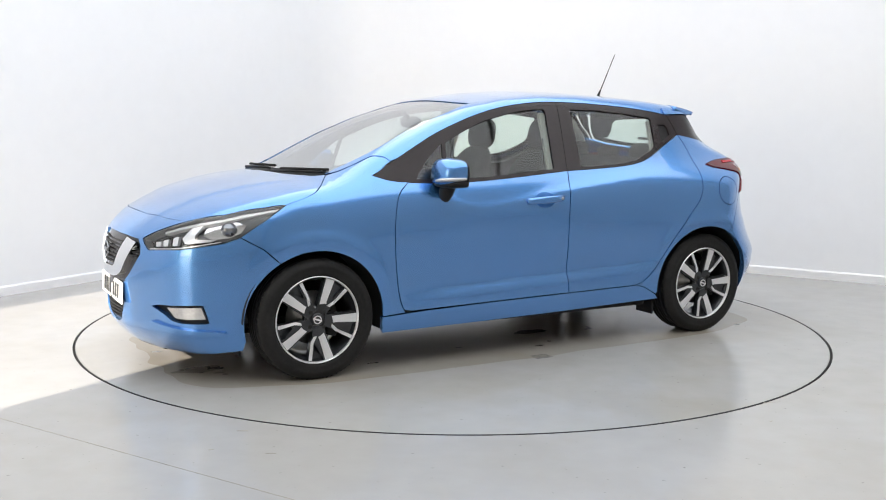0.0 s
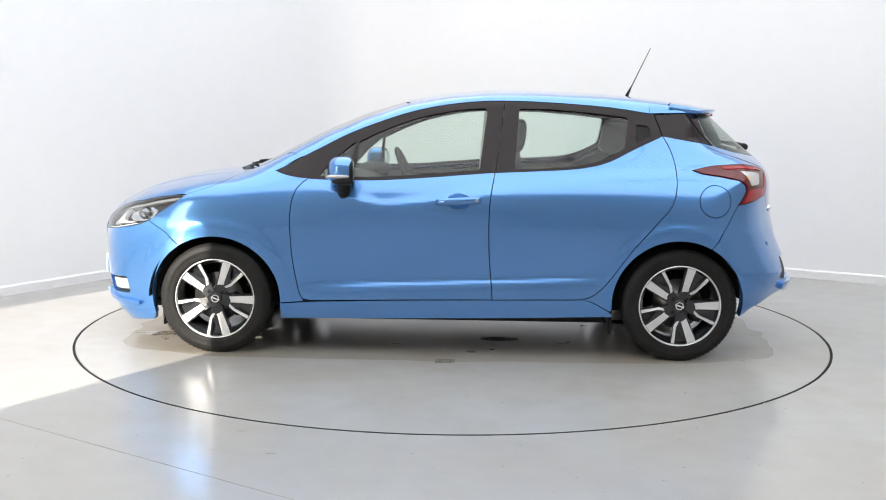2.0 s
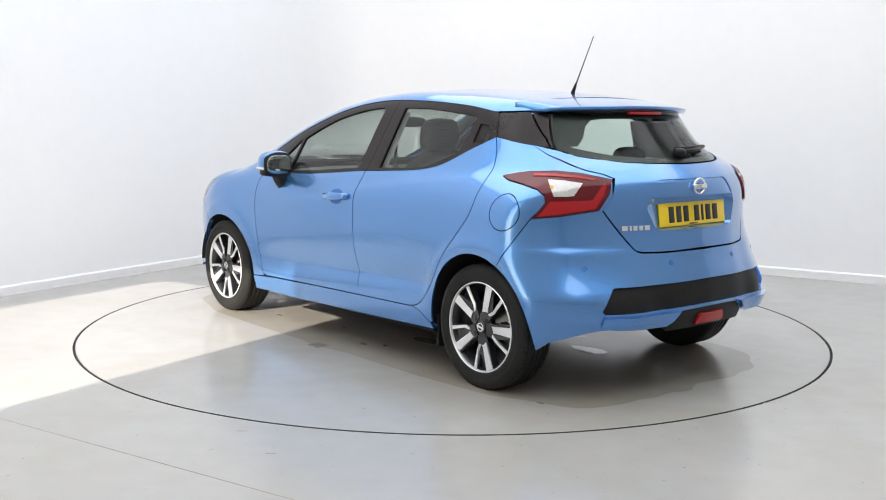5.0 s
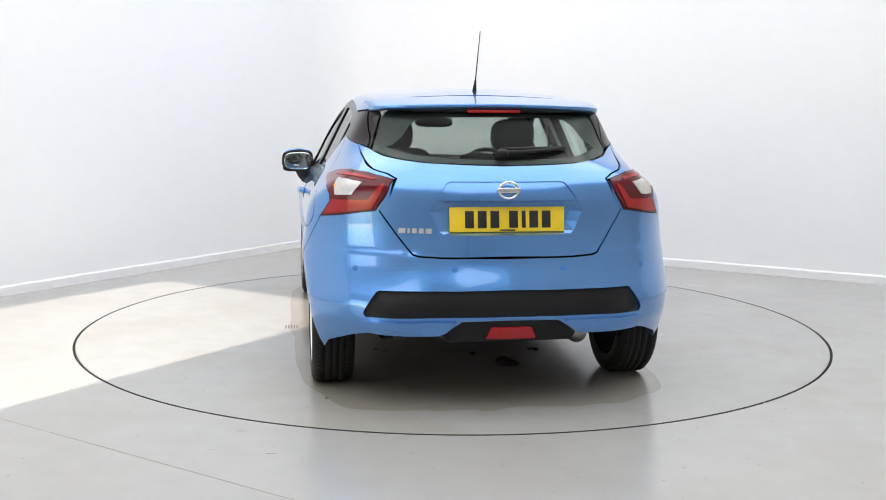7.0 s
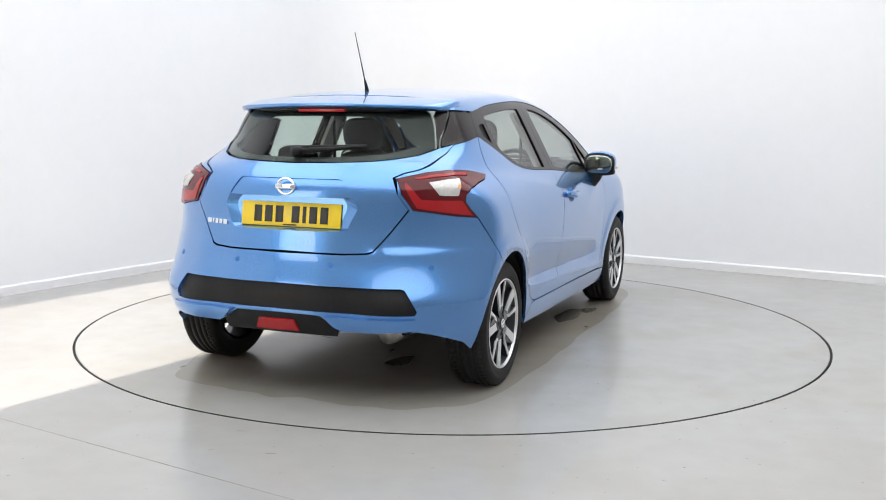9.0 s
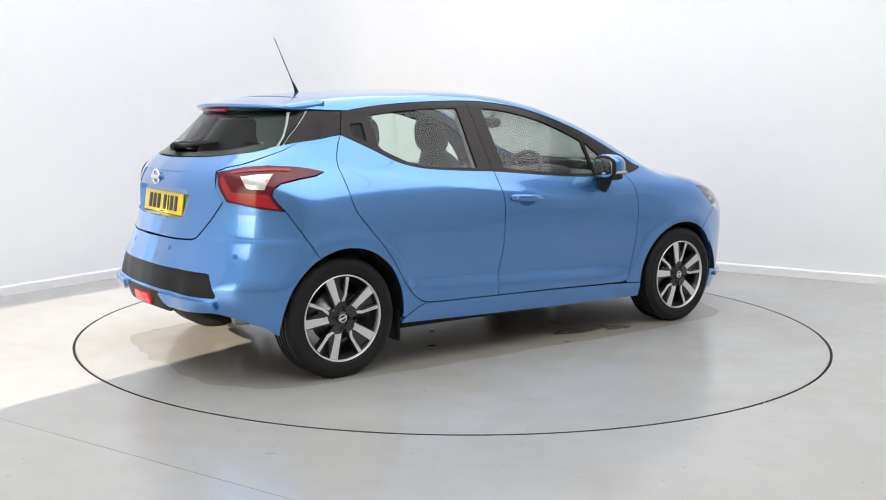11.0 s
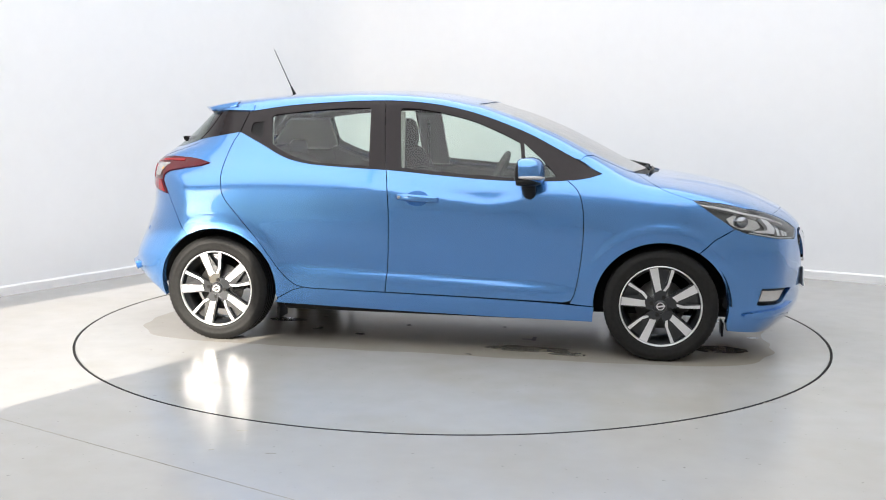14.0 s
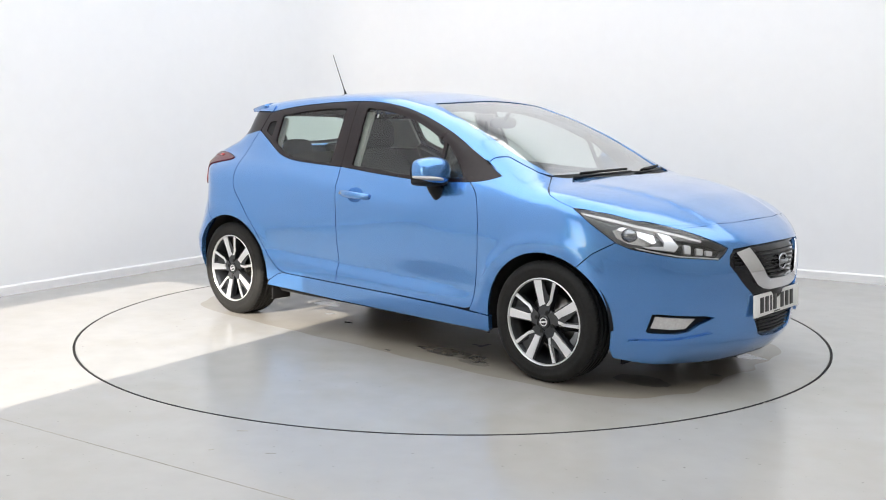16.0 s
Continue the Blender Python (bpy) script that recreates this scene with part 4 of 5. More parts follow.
def plate(parent, at, facing, mat, label):
    """A number plate whose characters are plain dark bars."""
    bm = bmesh.new()
    box(bm, (-0.004, -0.26, -0.0555), (0.004, 0.26, 0.0555), 0.002)
    base = part("number_plate", bm, mat, parent, label)
    base.location = at
    if facing > 0:
        base.rotation_euler = (0, radians(-3), 0)
    else:
        base.rotation_euler = (0, radians(8), 0)
    x = -0.197
    for k in range(7):
        w = 0.018 if k == 2 else 0.040
        bm = bmesh.new()
        box(bm, (facing * 0.0042, x, -0.038), (facing * 0.0062, x + w, 0.038), 0.0006)
        part("plate_bar", bm, INK, base)
        x += w + (0.045 if k == 3 else 0.017)
    bm = bmesh.new()
    box(bm, (facing * 0.0042, -0.035, -0.051), (facing * 0.0052, 0.035, -0.045))
    part("plate_bar", bm, INK, base)


def door_furniture(door, sign, grip, front):
    """Handle with its cup, drawn as a darker patch, and the mirror on a front door."""
    if not front:
        return
    x0, x1, z = grip
    mid = (x0 + x1) / 2
    cup = [(mid + 0.066 * math.cos(k * math.tau / 24), z + 0.001 + 0.042 * math.sin(k * math.tau / 24)) for k in range(24)]
    # no real hollow: the recess's shade is put into this patch's colour
    part("handle_cup_shade", panel(cup, to_side, gap=0, offset=0.0015, rim=0.003, step=0.012, mirror=sign < 0), PAINT_DARK, door, "darker blue patch painting the handle recess's shade")
    y = on_body([(mid, z)], to_side)[0][1]
    bm = bmesh.new()
    n = 15
    rings = []
    for i in range(n):
        t = i / (n - 1)
        px = x0 + 0.004 + (x1 - x0 - 0.008) * t
        out = 0.040 * min(1, (math.sin(math.pi * min(max(t, 0.02), 0.98))) ** 0.45)
        h = 0.021 * (0.75 + 0.25 * math.sin(math.pi * t))
        ring = []
        for k in range(10):
            a = k * math.tau / 10
            ring.append(bm.verts.new((px, sign * (y + out - 0.008 + 0.010 * math.cos(a)), z + 0.004 + (t - 0.5) * 0.012 + h * math.sin(a))))
        rings.append(ring)
    for p, q in zip(rings, rings[1:]):
        for k in range(10):
            bm.faces.new((p[k], p[(k + 1) % 10], q[(k + 1) % 10], q[k]))
    bm.faces.new(rings[0])
    bm.faces.new(rings[-1][::-1])
    bmesh.ops.recalc_face_normals(bm, faces=bm.faces)
    handle = part("handle", bm, PAINT, door, "blue pull handle")
    bm = bmesh.new()
    lathe(bm, [(0.0085, 0), (0.0085, 0.002), (0.002, 0.003)], 16)
    for v in bm.verts:
        v.co = Vector((x1 + 0.018 + v.co.x, sign * (y + 0.027 + v.co.y), z + 0.008 + v.co.z))
    part("key_lock", bm, STEEL, handle)


def superform(bm, centre, size, e=2.6, nu=28, nv=16, cut=None, shape=None):
    """A rounded block."""
    c = Vector(centre)
    f = lambda w: math.copysign(abs(w) ** (2 / e), w)
    rows = []
    for j in range(nv + 1):
        a = -math.pi / 2 + math.pi * j / nv
        row = []
        for i in range(nu):
            b = math.tau * i / nu
            p = Vector((f(math.cos(a)) * f(math.cos(b)) * size[0], f(math.cos(a)) * f(math.sin(b)) * size[1], f(math.sin(a)) * size[2]))
            if cut is not None:
                p.x = max(p.x, cut)
            if shape is not None:
                p = Vector(shape(p))
            row.append(bm.verts.new(c + p))
        rows.append(row)
    for p, q in zip(rows, rows[1:]):
        for i in range(nu):
            try:
                bm.faces.new((p[i], p[(i + 1) % nu], q[(i + 1) % nu], q[i]))
            except ValueError:
                pass
    bmesh.ops.remove_doubles(bm, verts=bm.verts, dist=1e-5)
    bmesh.ops.recalc_face_normals(bm, faces=bm.faces)


def door_mirrors():
    for s in (1, -1):
        bm = bmesh.new()
        # the cap narrows outwards and sweeps back
        superform(bm, (0.552, s * 0.880, 1.012), (0.078, 0.102, 0.072), 3.0, cut=-0.045,
                  shape=lambda p: (p.x - 0.22 * max(0, s * p.y) - (0.10 * p.z if p.x > 0 else 0), p.y, p.z * (1 - 0.9 * max(0, s * p.y)) + 0.006))
        cap = part("door_mirror", bm, PAINT, car, "blue door mirror housing")
        bm = bmesh.new()
        superform(bm, (0.540, s * 0.880, 0.962), (0.074, 0.098, 0.026), 3.0, cut=-0.034, shape=lambda p: (p.x - 0.22 * max(0, s * p.y), p.y, p.z))
        part("mirror_base", bm, BLACK_PLASTIC, cap, "black lower mirror shell")
        bm = bmesh.new()
        superform(bm, (0.562, s * 0.912, 0.980), (0.075, 0.075, 0.014), 2.6, shape=lambda p: (p.x - 0.22 * max(0, s * p.y), p.y, p.z + 0.1 * s * p.y))
        part("mirror_indicator", bm, WHITE_LENS, cap, "clear indicator lens")
        bm = bmesh.new()
        pts = [(0.555, s * 0.79, 0.865), (0.55, s * 0.815, 0.88), (0.545, s * 0.845, 0.92), (0.54, s * 0.865, 0.965)]
        sweep(bm, pts, 0.036, 12, 1.1)
        part("mirror_stalk", bm, BLACK_PLASTIC, cap, "black mirror stalk")
        bm = bmesh.new()
        superform(bm, (0.498, s * 0.878, 1.008), (0.004, 0.090, 0.058), 3.2, 24, 8, shape=lambda p: (p.x - 0.22 * max(0, s * p.y), p.y, p.z * (1 - 0.9 * max(0, s * p.y))))
        part("mirror_glass", bm, MIRROR, cap, "dark silver mirror glass")
        bm = bmesh.new()
        superform(bm, (0.515, s * 0.880, 1.006), (0.017, 0.1035, 0.075), 3.0, 28, 10, shape=lambda p: (p.x - 0.22 * max(0, s * p.y), p.y, p.z * (1 - 0.9 * max(0, s * p.y)) + 0.004))
        part("mirror_bezel", bm, BLACK_PLASTIC, cap, "black bezel round the mirror glass")


def head_lamps():
    for s in (1, -1):
        flip = lambda poly: [(s * a, b) for a, b in poly]
        lamp = part("headlamp", panel(flip(HEAD_LAMP), to_nose, gap=0.001, offset=-0.055, rim=-0.05, step=0.02), LAMP_HOUSING, car, "headlamp with dark housing and clear lens")
        # daytime strip along the upper edge
        strip = [(61.5, 0.862), (51.2, 0.838), (45.9, 0.817), (39.5, 0.799), (33.7, 0.775), (28.3, 0.745), (28.6, 0.735), (33.9, 0.762), (39.7, 0.786), (46.0, 0.803), (51.4, 0.823), (60.5, 0.85)]
        part("light_strip", panel(flip(strip), to_nose, gap=0, offset=-0.02, rim=0.02, step=0.012), WHITE_LENS, lamp, "clear daytime light strip")
        bowl = [(52.6, 0.785), (49.5, 0.812), (45, 0.812), (41.5, 0.79), (41.2, 0.74), (44, 0.716), (48.5, 0.724), (51.6, 0.75)]
        part("reflector", panel(flip(bowl), to_nose, gap=0, offset=-0.04, rim=0.02, step=0.012), CHROME, lamp, "silver lamp reflector")
        bm = bmesh.new()
        superform(bm, on_body(np.array(flip([(46.5, 0.757)])), to_nose)[0] - np.array((0.045, s * 0.02, 0)), (0.04, 0.036, 0.034), 2.0, 20, 12)
        part("projector", bm, SMOKED_CHROME, lamp, "round projector lens")
        arrow = [(40.8, 0.796), (37.6, 0.785), (35.4, 0.72), (36.6, 0.694), (43.5, 0.704), (45, 0.714), (39.4, 0.718), (39.2, 0.74)]
        part("reflector", panel(flip(arrow), to_nose, gap=0, offset=-0.024, rim=0.02, step=0.012), ALLOY, lamp, "silver angled reflector")
        for a in (32.0, 28.4, 25.6):
            cell = [(a + 1.4, 0.735 - (32 - a) * 0.0055), (a - 0.6, 0.727 - (32 - a) * 0.0055), (a - 0.2, 0.680 - (32 - a) * 0.002), (a + 1.6, 0.684 - (32 - a) * 0.002)]
            part("reflector", panel(flip(cell), to_nose, gap=0, offset=-0.036, rim=0.02, step=0.012), ALLOY, lamp, "silver lamp cell")
        low = [(23.9, 0.653), (29, 0.662), (35.8, 0.672), (41, 0.688), (46.5, 0.706), (46.7, 0.701), (41, 0.682), (35.8, 0.666), (29, 0.656), (23.8, 0.646)]
        part("lamp_edge", panel(flip(low), to_nose, gap=0, offset=-0.012, rim=0.01, step=0.012), ALLOY, lamp, "bright lower lamp edge")
        lens = part("lens", panel(flip(HEAD_LAMP), to_nose, gap=0.0025, offset=0.0, rim=0.006, step=0.02), LENS, lamp, "clear lamp lens")
        lens.visible_shadow = False


def tail_lamps():
    for s in (1, -1):
        flip = lambda poly: [(s * a, b) for a, b in poly]
        lamp = part("tail_lamp", panel(flip(TAIL_LAMP), to_tail, gap=0.0015, offset=0.006, rim=0.03, step=0.015), SMOKED, car, "boomerang tail lamp with red and clear lenses")
        red = [(50.6, 0.925), (43, 0.928), (39.4, 0.932), (36.8, 0.985), (35.6, 1.005), (35.2, 0.99), (36.2, 0.95), (38.4, 0.892), (48, 0.868), (53.6, 0.856), (52.4, 0.882)]
        part("brake_lens", panel(flip(red), to_tail, gap=0, offset=0.0095, rim=0.006, step=0.012), RED, lamp, "bright red brake lens")
        streak = [(56, 1.040), (50, 1.042), (43, 1.034), (38, 1.022), (39, 1.016), (44, 1.026), (50, 1.031), (56, 1.028)]
        part("light_guide", panel(flip(streak), to_tail, gap=0, offset=0.0095, rim=0.006, step=0.012), RED, lamp, "red light guide")
        clear = [(51.4, 1.016), (47, 1.014), (42.0, 1.004), (44.4, 0.950), (46, 0.947), (49.6, 0.946)]
        white = part("reversing_lens", panel(flip(clear), to_tail, gap=0, offset=0.0095, rim=0.006, step=0.012), WHITE_LENS, lamp, "clear reversing and indicator lens")
        bulb = [(50.2 + 0.5 * math.cos(k * 0.7), 0.985 + 0.007 * math.sin(k * 0.7)) for k in range(9)]
        part("bulb", panel(flip(bulb), to_tail, gap=0, offset=0.011, rim=0.003, step=0.01), AMBER, white, "amber bulb")


def spoiler():
    """Roof spoiler over the rear window."""
    bm = bmesh.new()
    nx, ny = 14, 30
    top, low = [], []
    for j in range(ny + 1):
        y = -0.55 + 1.10 * j / ny
        w = abs(y) / 0.55
        x0 = -1.299 + 0.085 * w ** 2.2
        x1 = -1.562 + 0.17 * w ** 2.6
        for i in range(nx + 1):
            x = x0 + (x1 - x0) * i / nx
            z = float(TOP(np.array([x]))[0]) - float(CROWN(np.array([x]))[0]) * y * y - 0.10 * max(abs(y) - 0.45, 0) ** 2 + 0.0115 - 0.010 * (i / nx) ** 2
            z -= 0.004 * max(0, w - 0.9) / 0.1
            y2 = y * (1.06 - 0.06 * i / nx)
            top.append(bm.verts.new((x, y2, z)))
            low.append(bm.verts.new((x + 0.015 * (i / nx), y2, z - 0.008 - 0.030 * math.sin(math.pi * min(0.9, 0.15 + 0.85 * i / nx)) - 0.004)))
    for j in range(ny):
        for i in range(nx):
            a, b, c, d = j * (nx + 1) + i, j * (nx + 1) + i + 1, (j + 1) * (nx + 1) + i + 1, (j + 1) * (nx + 1) + i
            bm.faces.new([top[k] for k in (a, d, c, b)])
            bm.faces.new([low[k] for k in (a, b, c, d)])
    for j in range(ny):
        for i in (0, nx):
            a, b = j * (nx + 1) + i, (j + 1) * (nx + 1) + i
            bm.faces.new((top[a], top[b], low[b], low[a]))
    for i in range(nx):
        for j in (0, ny):
            a, b = j * (nx + 1) + i, j * (nx + 1) + i + 1
            bm.faces.new((top[a], top[b], low[b], low[a]))
    bmesh.ops.recalc_face_normals(bm, faces=bm.faces)
    me = bpy.data.meshes.new("spoiler")
    bm.to_mesh(me)
    bm.free()
    ob = part("spoiler", me, PAINT, car, "blue roof spoiler")
    cheek = [(-1.105, 1.329), (-1.2, 1.328), (-1.30, 1.331), (-1.36, 1.336), (-1.375, 1.348), (-1.30, 1.360), (-1.2, 1.366), (-1.105, 1.364)]
    skin("spoiler_cheek", cheek, to_side, PAINT, ob, gap=0, offset=0.004, rim=0.02, step=0.015)
    bm = bmesh.new()
    # a long wedge under the wing, narrowing to its ends
    rows = []
    for j in range(25):
        y = -0.47 + 0.94 * j / 24
        w = abs(y) / 0.47
        x1, x0 = -1.545 + 0.13 * w ** 2.6, -1.40 + 0.05 * w ** 2
        z = float(TOP(np.array([x1]))[0]) - 0.10 * y * y
        deep = 0.048 * (1 - 0.55 * w ** 4)
        rows.append([bm.verts.new(q) for q in ((x1 + 0.004, y, z - 0.012), (x1, y, z - 0.022), (x1 + 0.02, y, z - deep), (x1 + 0.06, y, z - deep - 0.012), (x0, y, z - deep - 0.012), (x0, y, z))])
    for p, q in zip(rows, rows[1:]):
        for k in range(6):
            bm.faces.new((p[k], p[(k + 1) % 6], q[(k + 1) % 6], q[k]))
    bm.faces.new(rows[0])
    bm.faces.new(rows[-1][::-1])
    bmesh.ops.recalc_face_normals(bm, faces=bm.faces)
    part("spoiler_underside", bm, GLOSS_BLACK, ob, "black spoiler underside")
    bm = bmesh.new()
    box(bm, (-1.551, -0.125, 1.318), (-1.53, 0.125, 1.332), 0.003)
    part("brake_light", bm, RED, ob, "red high-level brake light")
    # aerial
    bm = bmesh.new()
    superform(bm, (-1.06, 0, 1.421), (0.045, 0.02, 0.012), 2.0, 20, 8)
    sweep(bm, [(-1.055, 0, 1.425), (-1.065, 0, 1.45), (-1.082, 0, 1.485)], 0.013, 10, 0.4)
    aerial = part("aerial", bm, BLACK_PLASTIC, car, "black whip aerial on the roof")
    bm = bmesh.new()
    sweep(bm, [(-1.080, 0, 1.48), (-1.193, 0, 1.722)], 0.0034, 8, 0.6)
    part("aerial_rod", bm, BLACK_PLASTIC, aerial)


def wipers():
    for pts, name in (([(1.19, -0.50, 0.995), (1.215, -0.28, 1.006), (1.215, 0.02, 1.012)], "front_wiper"), ([(1.225, 0.05, 0.998), (1.19, 0.28, 1.006), (1.11, 0.54, 1.012)], "front_wiper")):
        bm = bmesh.new()
        sweep(bm, pts, 0.008, 8, 0.7)
        arm = part(name, bm, BLACK_PLASTIC, car, "black windscreen wiper")
        bm = bmesh.new()
        a, b = Vector(pts[1]), Vector(pts[2])
        sweep(bm, [a + (a - b) * 0.5 + Vector((-0.03, 0, 0.012)), a + Vector((-0.035, 0, 0.012)), b + Vector((-0.03, 0, 0.012))], 0.007, 8)
        part("blade", bm, RUBBER, arm)
    q = on_body(np.array([(0.5, 1.125), (-12, 1.135), (-24, 1.150)]), to_tail)
    bm = bmesh.new()
    sweep(bm, [Vector(p) + Vector((-0.014, 0, 0.012)) for p in q], 0.014, 8, 0.45)
    superform(bm, Vector(q[0]) + Vector((-0.006, 0.0, 0.01)), (0.034, 0.03, 0.024), 2.4, 16, 8)
    arm = part("rear_wiper", bm, BLACK_PLASTIC, car, "black rear window wiper")
    q = on_body(np.array([(1, 1.150), (-12, 1.154), (-25, 1.158)]), to_tail)
    bm = bmesh.new()
    sweep(bm, [Vector(p) + Vector((-0.014, 0, 0.004)) for p in q], 0.009, 8)
    part("blade", bm, RUBBER, arm)


def lining():
    """What closes the body behind its skin: dark inner shell, wheel housings, floor pan, headlining."""
    shell = [(1.62, 0.70), (1.25, 0.90), (0.95, 0.985), (0.69, 0.945), (0.39, 0.94), (-0.22, 0.985), (-0.66, 1.01), (-0.79, 1.026), (-1.02, 1.118), (-1.17, 1.185), (-1.40, 1.12), (-1.60, 1.00), (-1.66, 0.84)] + \
        [(-1.60, 0.45)] + arch(True, 180, 0, grow=0.012) + [(-0.88, 0.23), (0.88, 0.21)] + arch(False, 180, 0, grow=0.012) + [(1.62, 0.34)]
    skin("inner_shell", shell, to_side, SHADOW_BLACK, car, "dark inner body shell", gap=0, offset=-0.022, rim=0, step=0.06, edge=0.04)
    part("inner_shell", panel(mirrored([(0, 0.77), (25, 0.75), (50, 0.70), (53, 0.30), (45, 0.18), (0, 0.17)]), to_nose, gap=0, offset=-0.05, rim=0, step=0.06, edge=0.04), SHADOW_BLACK, car, "dark inner body shell")
    part("inner_shell", panel(mirrored([(0, 1.08), (25, 1.085), (44, 1.10), (52, 1.0), (55, 0.80), (50, 0.42), (44, 0.34), (0, 0.34)]), to_tail, gap=0, offset=-0.085, rim=0, step=0.06, edge=0.04), SHADOW_BLACK, car, "dark inner body shell")
    part("inner_shell", panel(swapped([(1.90, 0.0), (1.86, 0.40), (1.7, 0.62), (1.3, 0.74), (1.15, 0.62), (1.2, 0.0)]), to_top, gap=0, offset=-0.022, rim=0, step=0.08, edge=0.05), SHADOW_BLACK, car, "dark inner body shell")
    part("headlining", panel(swapped([(0.20, 0.0), (0.16, 0.45), (-0.3, 0.54), (-1.2, 0.50), (-1.38, 0.40), (-1.42, 0.0)]), to_top, gap=0, offset=-0.03, rim=0, step=0.08, edge=0.05), GREY_CLOTH, car, "light grey cloth headlining")
    for s in (1, -1):
        band = [(p[0], p[1] - 0.035) for p in on_body([q for q in FRAME_TOP if 0.15 < q[0] < 0.85], to_side)]
        inner = [(0.24, 0.475), (0.55, 0.560), (0.86, 0.645)]
        poly = inner + band
        part("pillar_lining", panel([(a, s * b) for a, b in poly], to_top, gap=0, offset=-0.028, rim=0, step=0.04), GREY_CLOTH, car, "grey windscreen pillar lining")
    for sx in (1, -1):
        for s in (1, -1):
            bm = bmesh.new()
            cx, rx, rz = (1.263, 0.372, 0.362) if sx > 0 else (-1.248, 0.364, 0.372)
            rows = []
            for y in (0.52, 0.822):
                rows.append([bm.verts.new((cx + rx * math.cos(radians(a)), s * y, 0.30 + rz * math.sin(radians(a)))) for a in (range(1, 196, 6) if sx > 0 else range(-15, 182, 6))])
            for k in range(len(rows[0]) - 1):
                bm.faces.new((rows[0][k], rows[0][k + 1], rows[1][k + 1], rows[1][k]))
            bm.faces.new(rows[0])
            part("wheel_housing", bm, SHADOW_BLACK, car, "black wheel housing liner")
            flap = bmesh.new()
            fx = cx - rx + 0.01 if sx > 0 else cx + rx - 0.012
            box(flap, (fx - 0.012, s * 0.66, 0.16 if sx > 0 else 0.135), (fx + 0.004, s * 0.80, 0.30), 0.003)
            if sx < 0:
                part("mud_flap", flap, BLACK_PLASTIC, car, "short black rubber mud flap")
            else:
                flap.free()
    bm = bmesh.new()
    box(bm, (-1.72, -0.44, 0.345), (-1.62, 0.44, 0.40), 0.02)
    box(bm, (-0.88, -0.76, 0.185), (0.86, 0.76, 0.25), 0.02)
    box(bm, (-1.60, -0.48, 0.27), (-0.86, 0.48, 0.32), 0.02)
    box(bm, (0.84, -0.50, 0.19), (1.80, 0.50, 0.24), 0.02)
    part("floor_pan", bm, SHADOW_BLACK, car, "black underbody")
    bm = bmesh.new()
    sweep(bm, [(-1.30, -0.40, 0.27), (-1.45, -0.40, 0.275), (-1.64, -0.40, 0.285)], 0.05, 14)
    part("exhaust", bm, STEEL, car, "steel exhaust silencer")
    for s in (1, -1):
        bm = bmesh.new()
        box(bm, (1.60, s * 0.52, 0.115), (1.612, s * 0.66, 0.19), 0.003)
        part("air_deflector", bm, BLACK_PLASTIC, car, "small black underbody air deflector")


def wheels():
    first = None
    for sx in (1, -1):
        for s in (1, -1):
            at = Vector((WHEEL_X * sx, 0, WHEEL_Z))
            y = 0.842 if sx > 0 else 0.846
            m = Matrix.Translation(at + Vector((0, s * y, 0))) @ (Matrix.Rotation(math.pi, 4, "Z") if s < 0 else Matrix.Identity(4)) @ Matrix.Rotation(radians({(1, 1): -20, (-1, 1): -17, (1, -1): 11, (-1, -1): 20}[(sx, s)]), 4, "Y")
            if first is None:
                first = one_wheel()
                first.matrix_basis = m
            else:
                copy_thing(first, m)


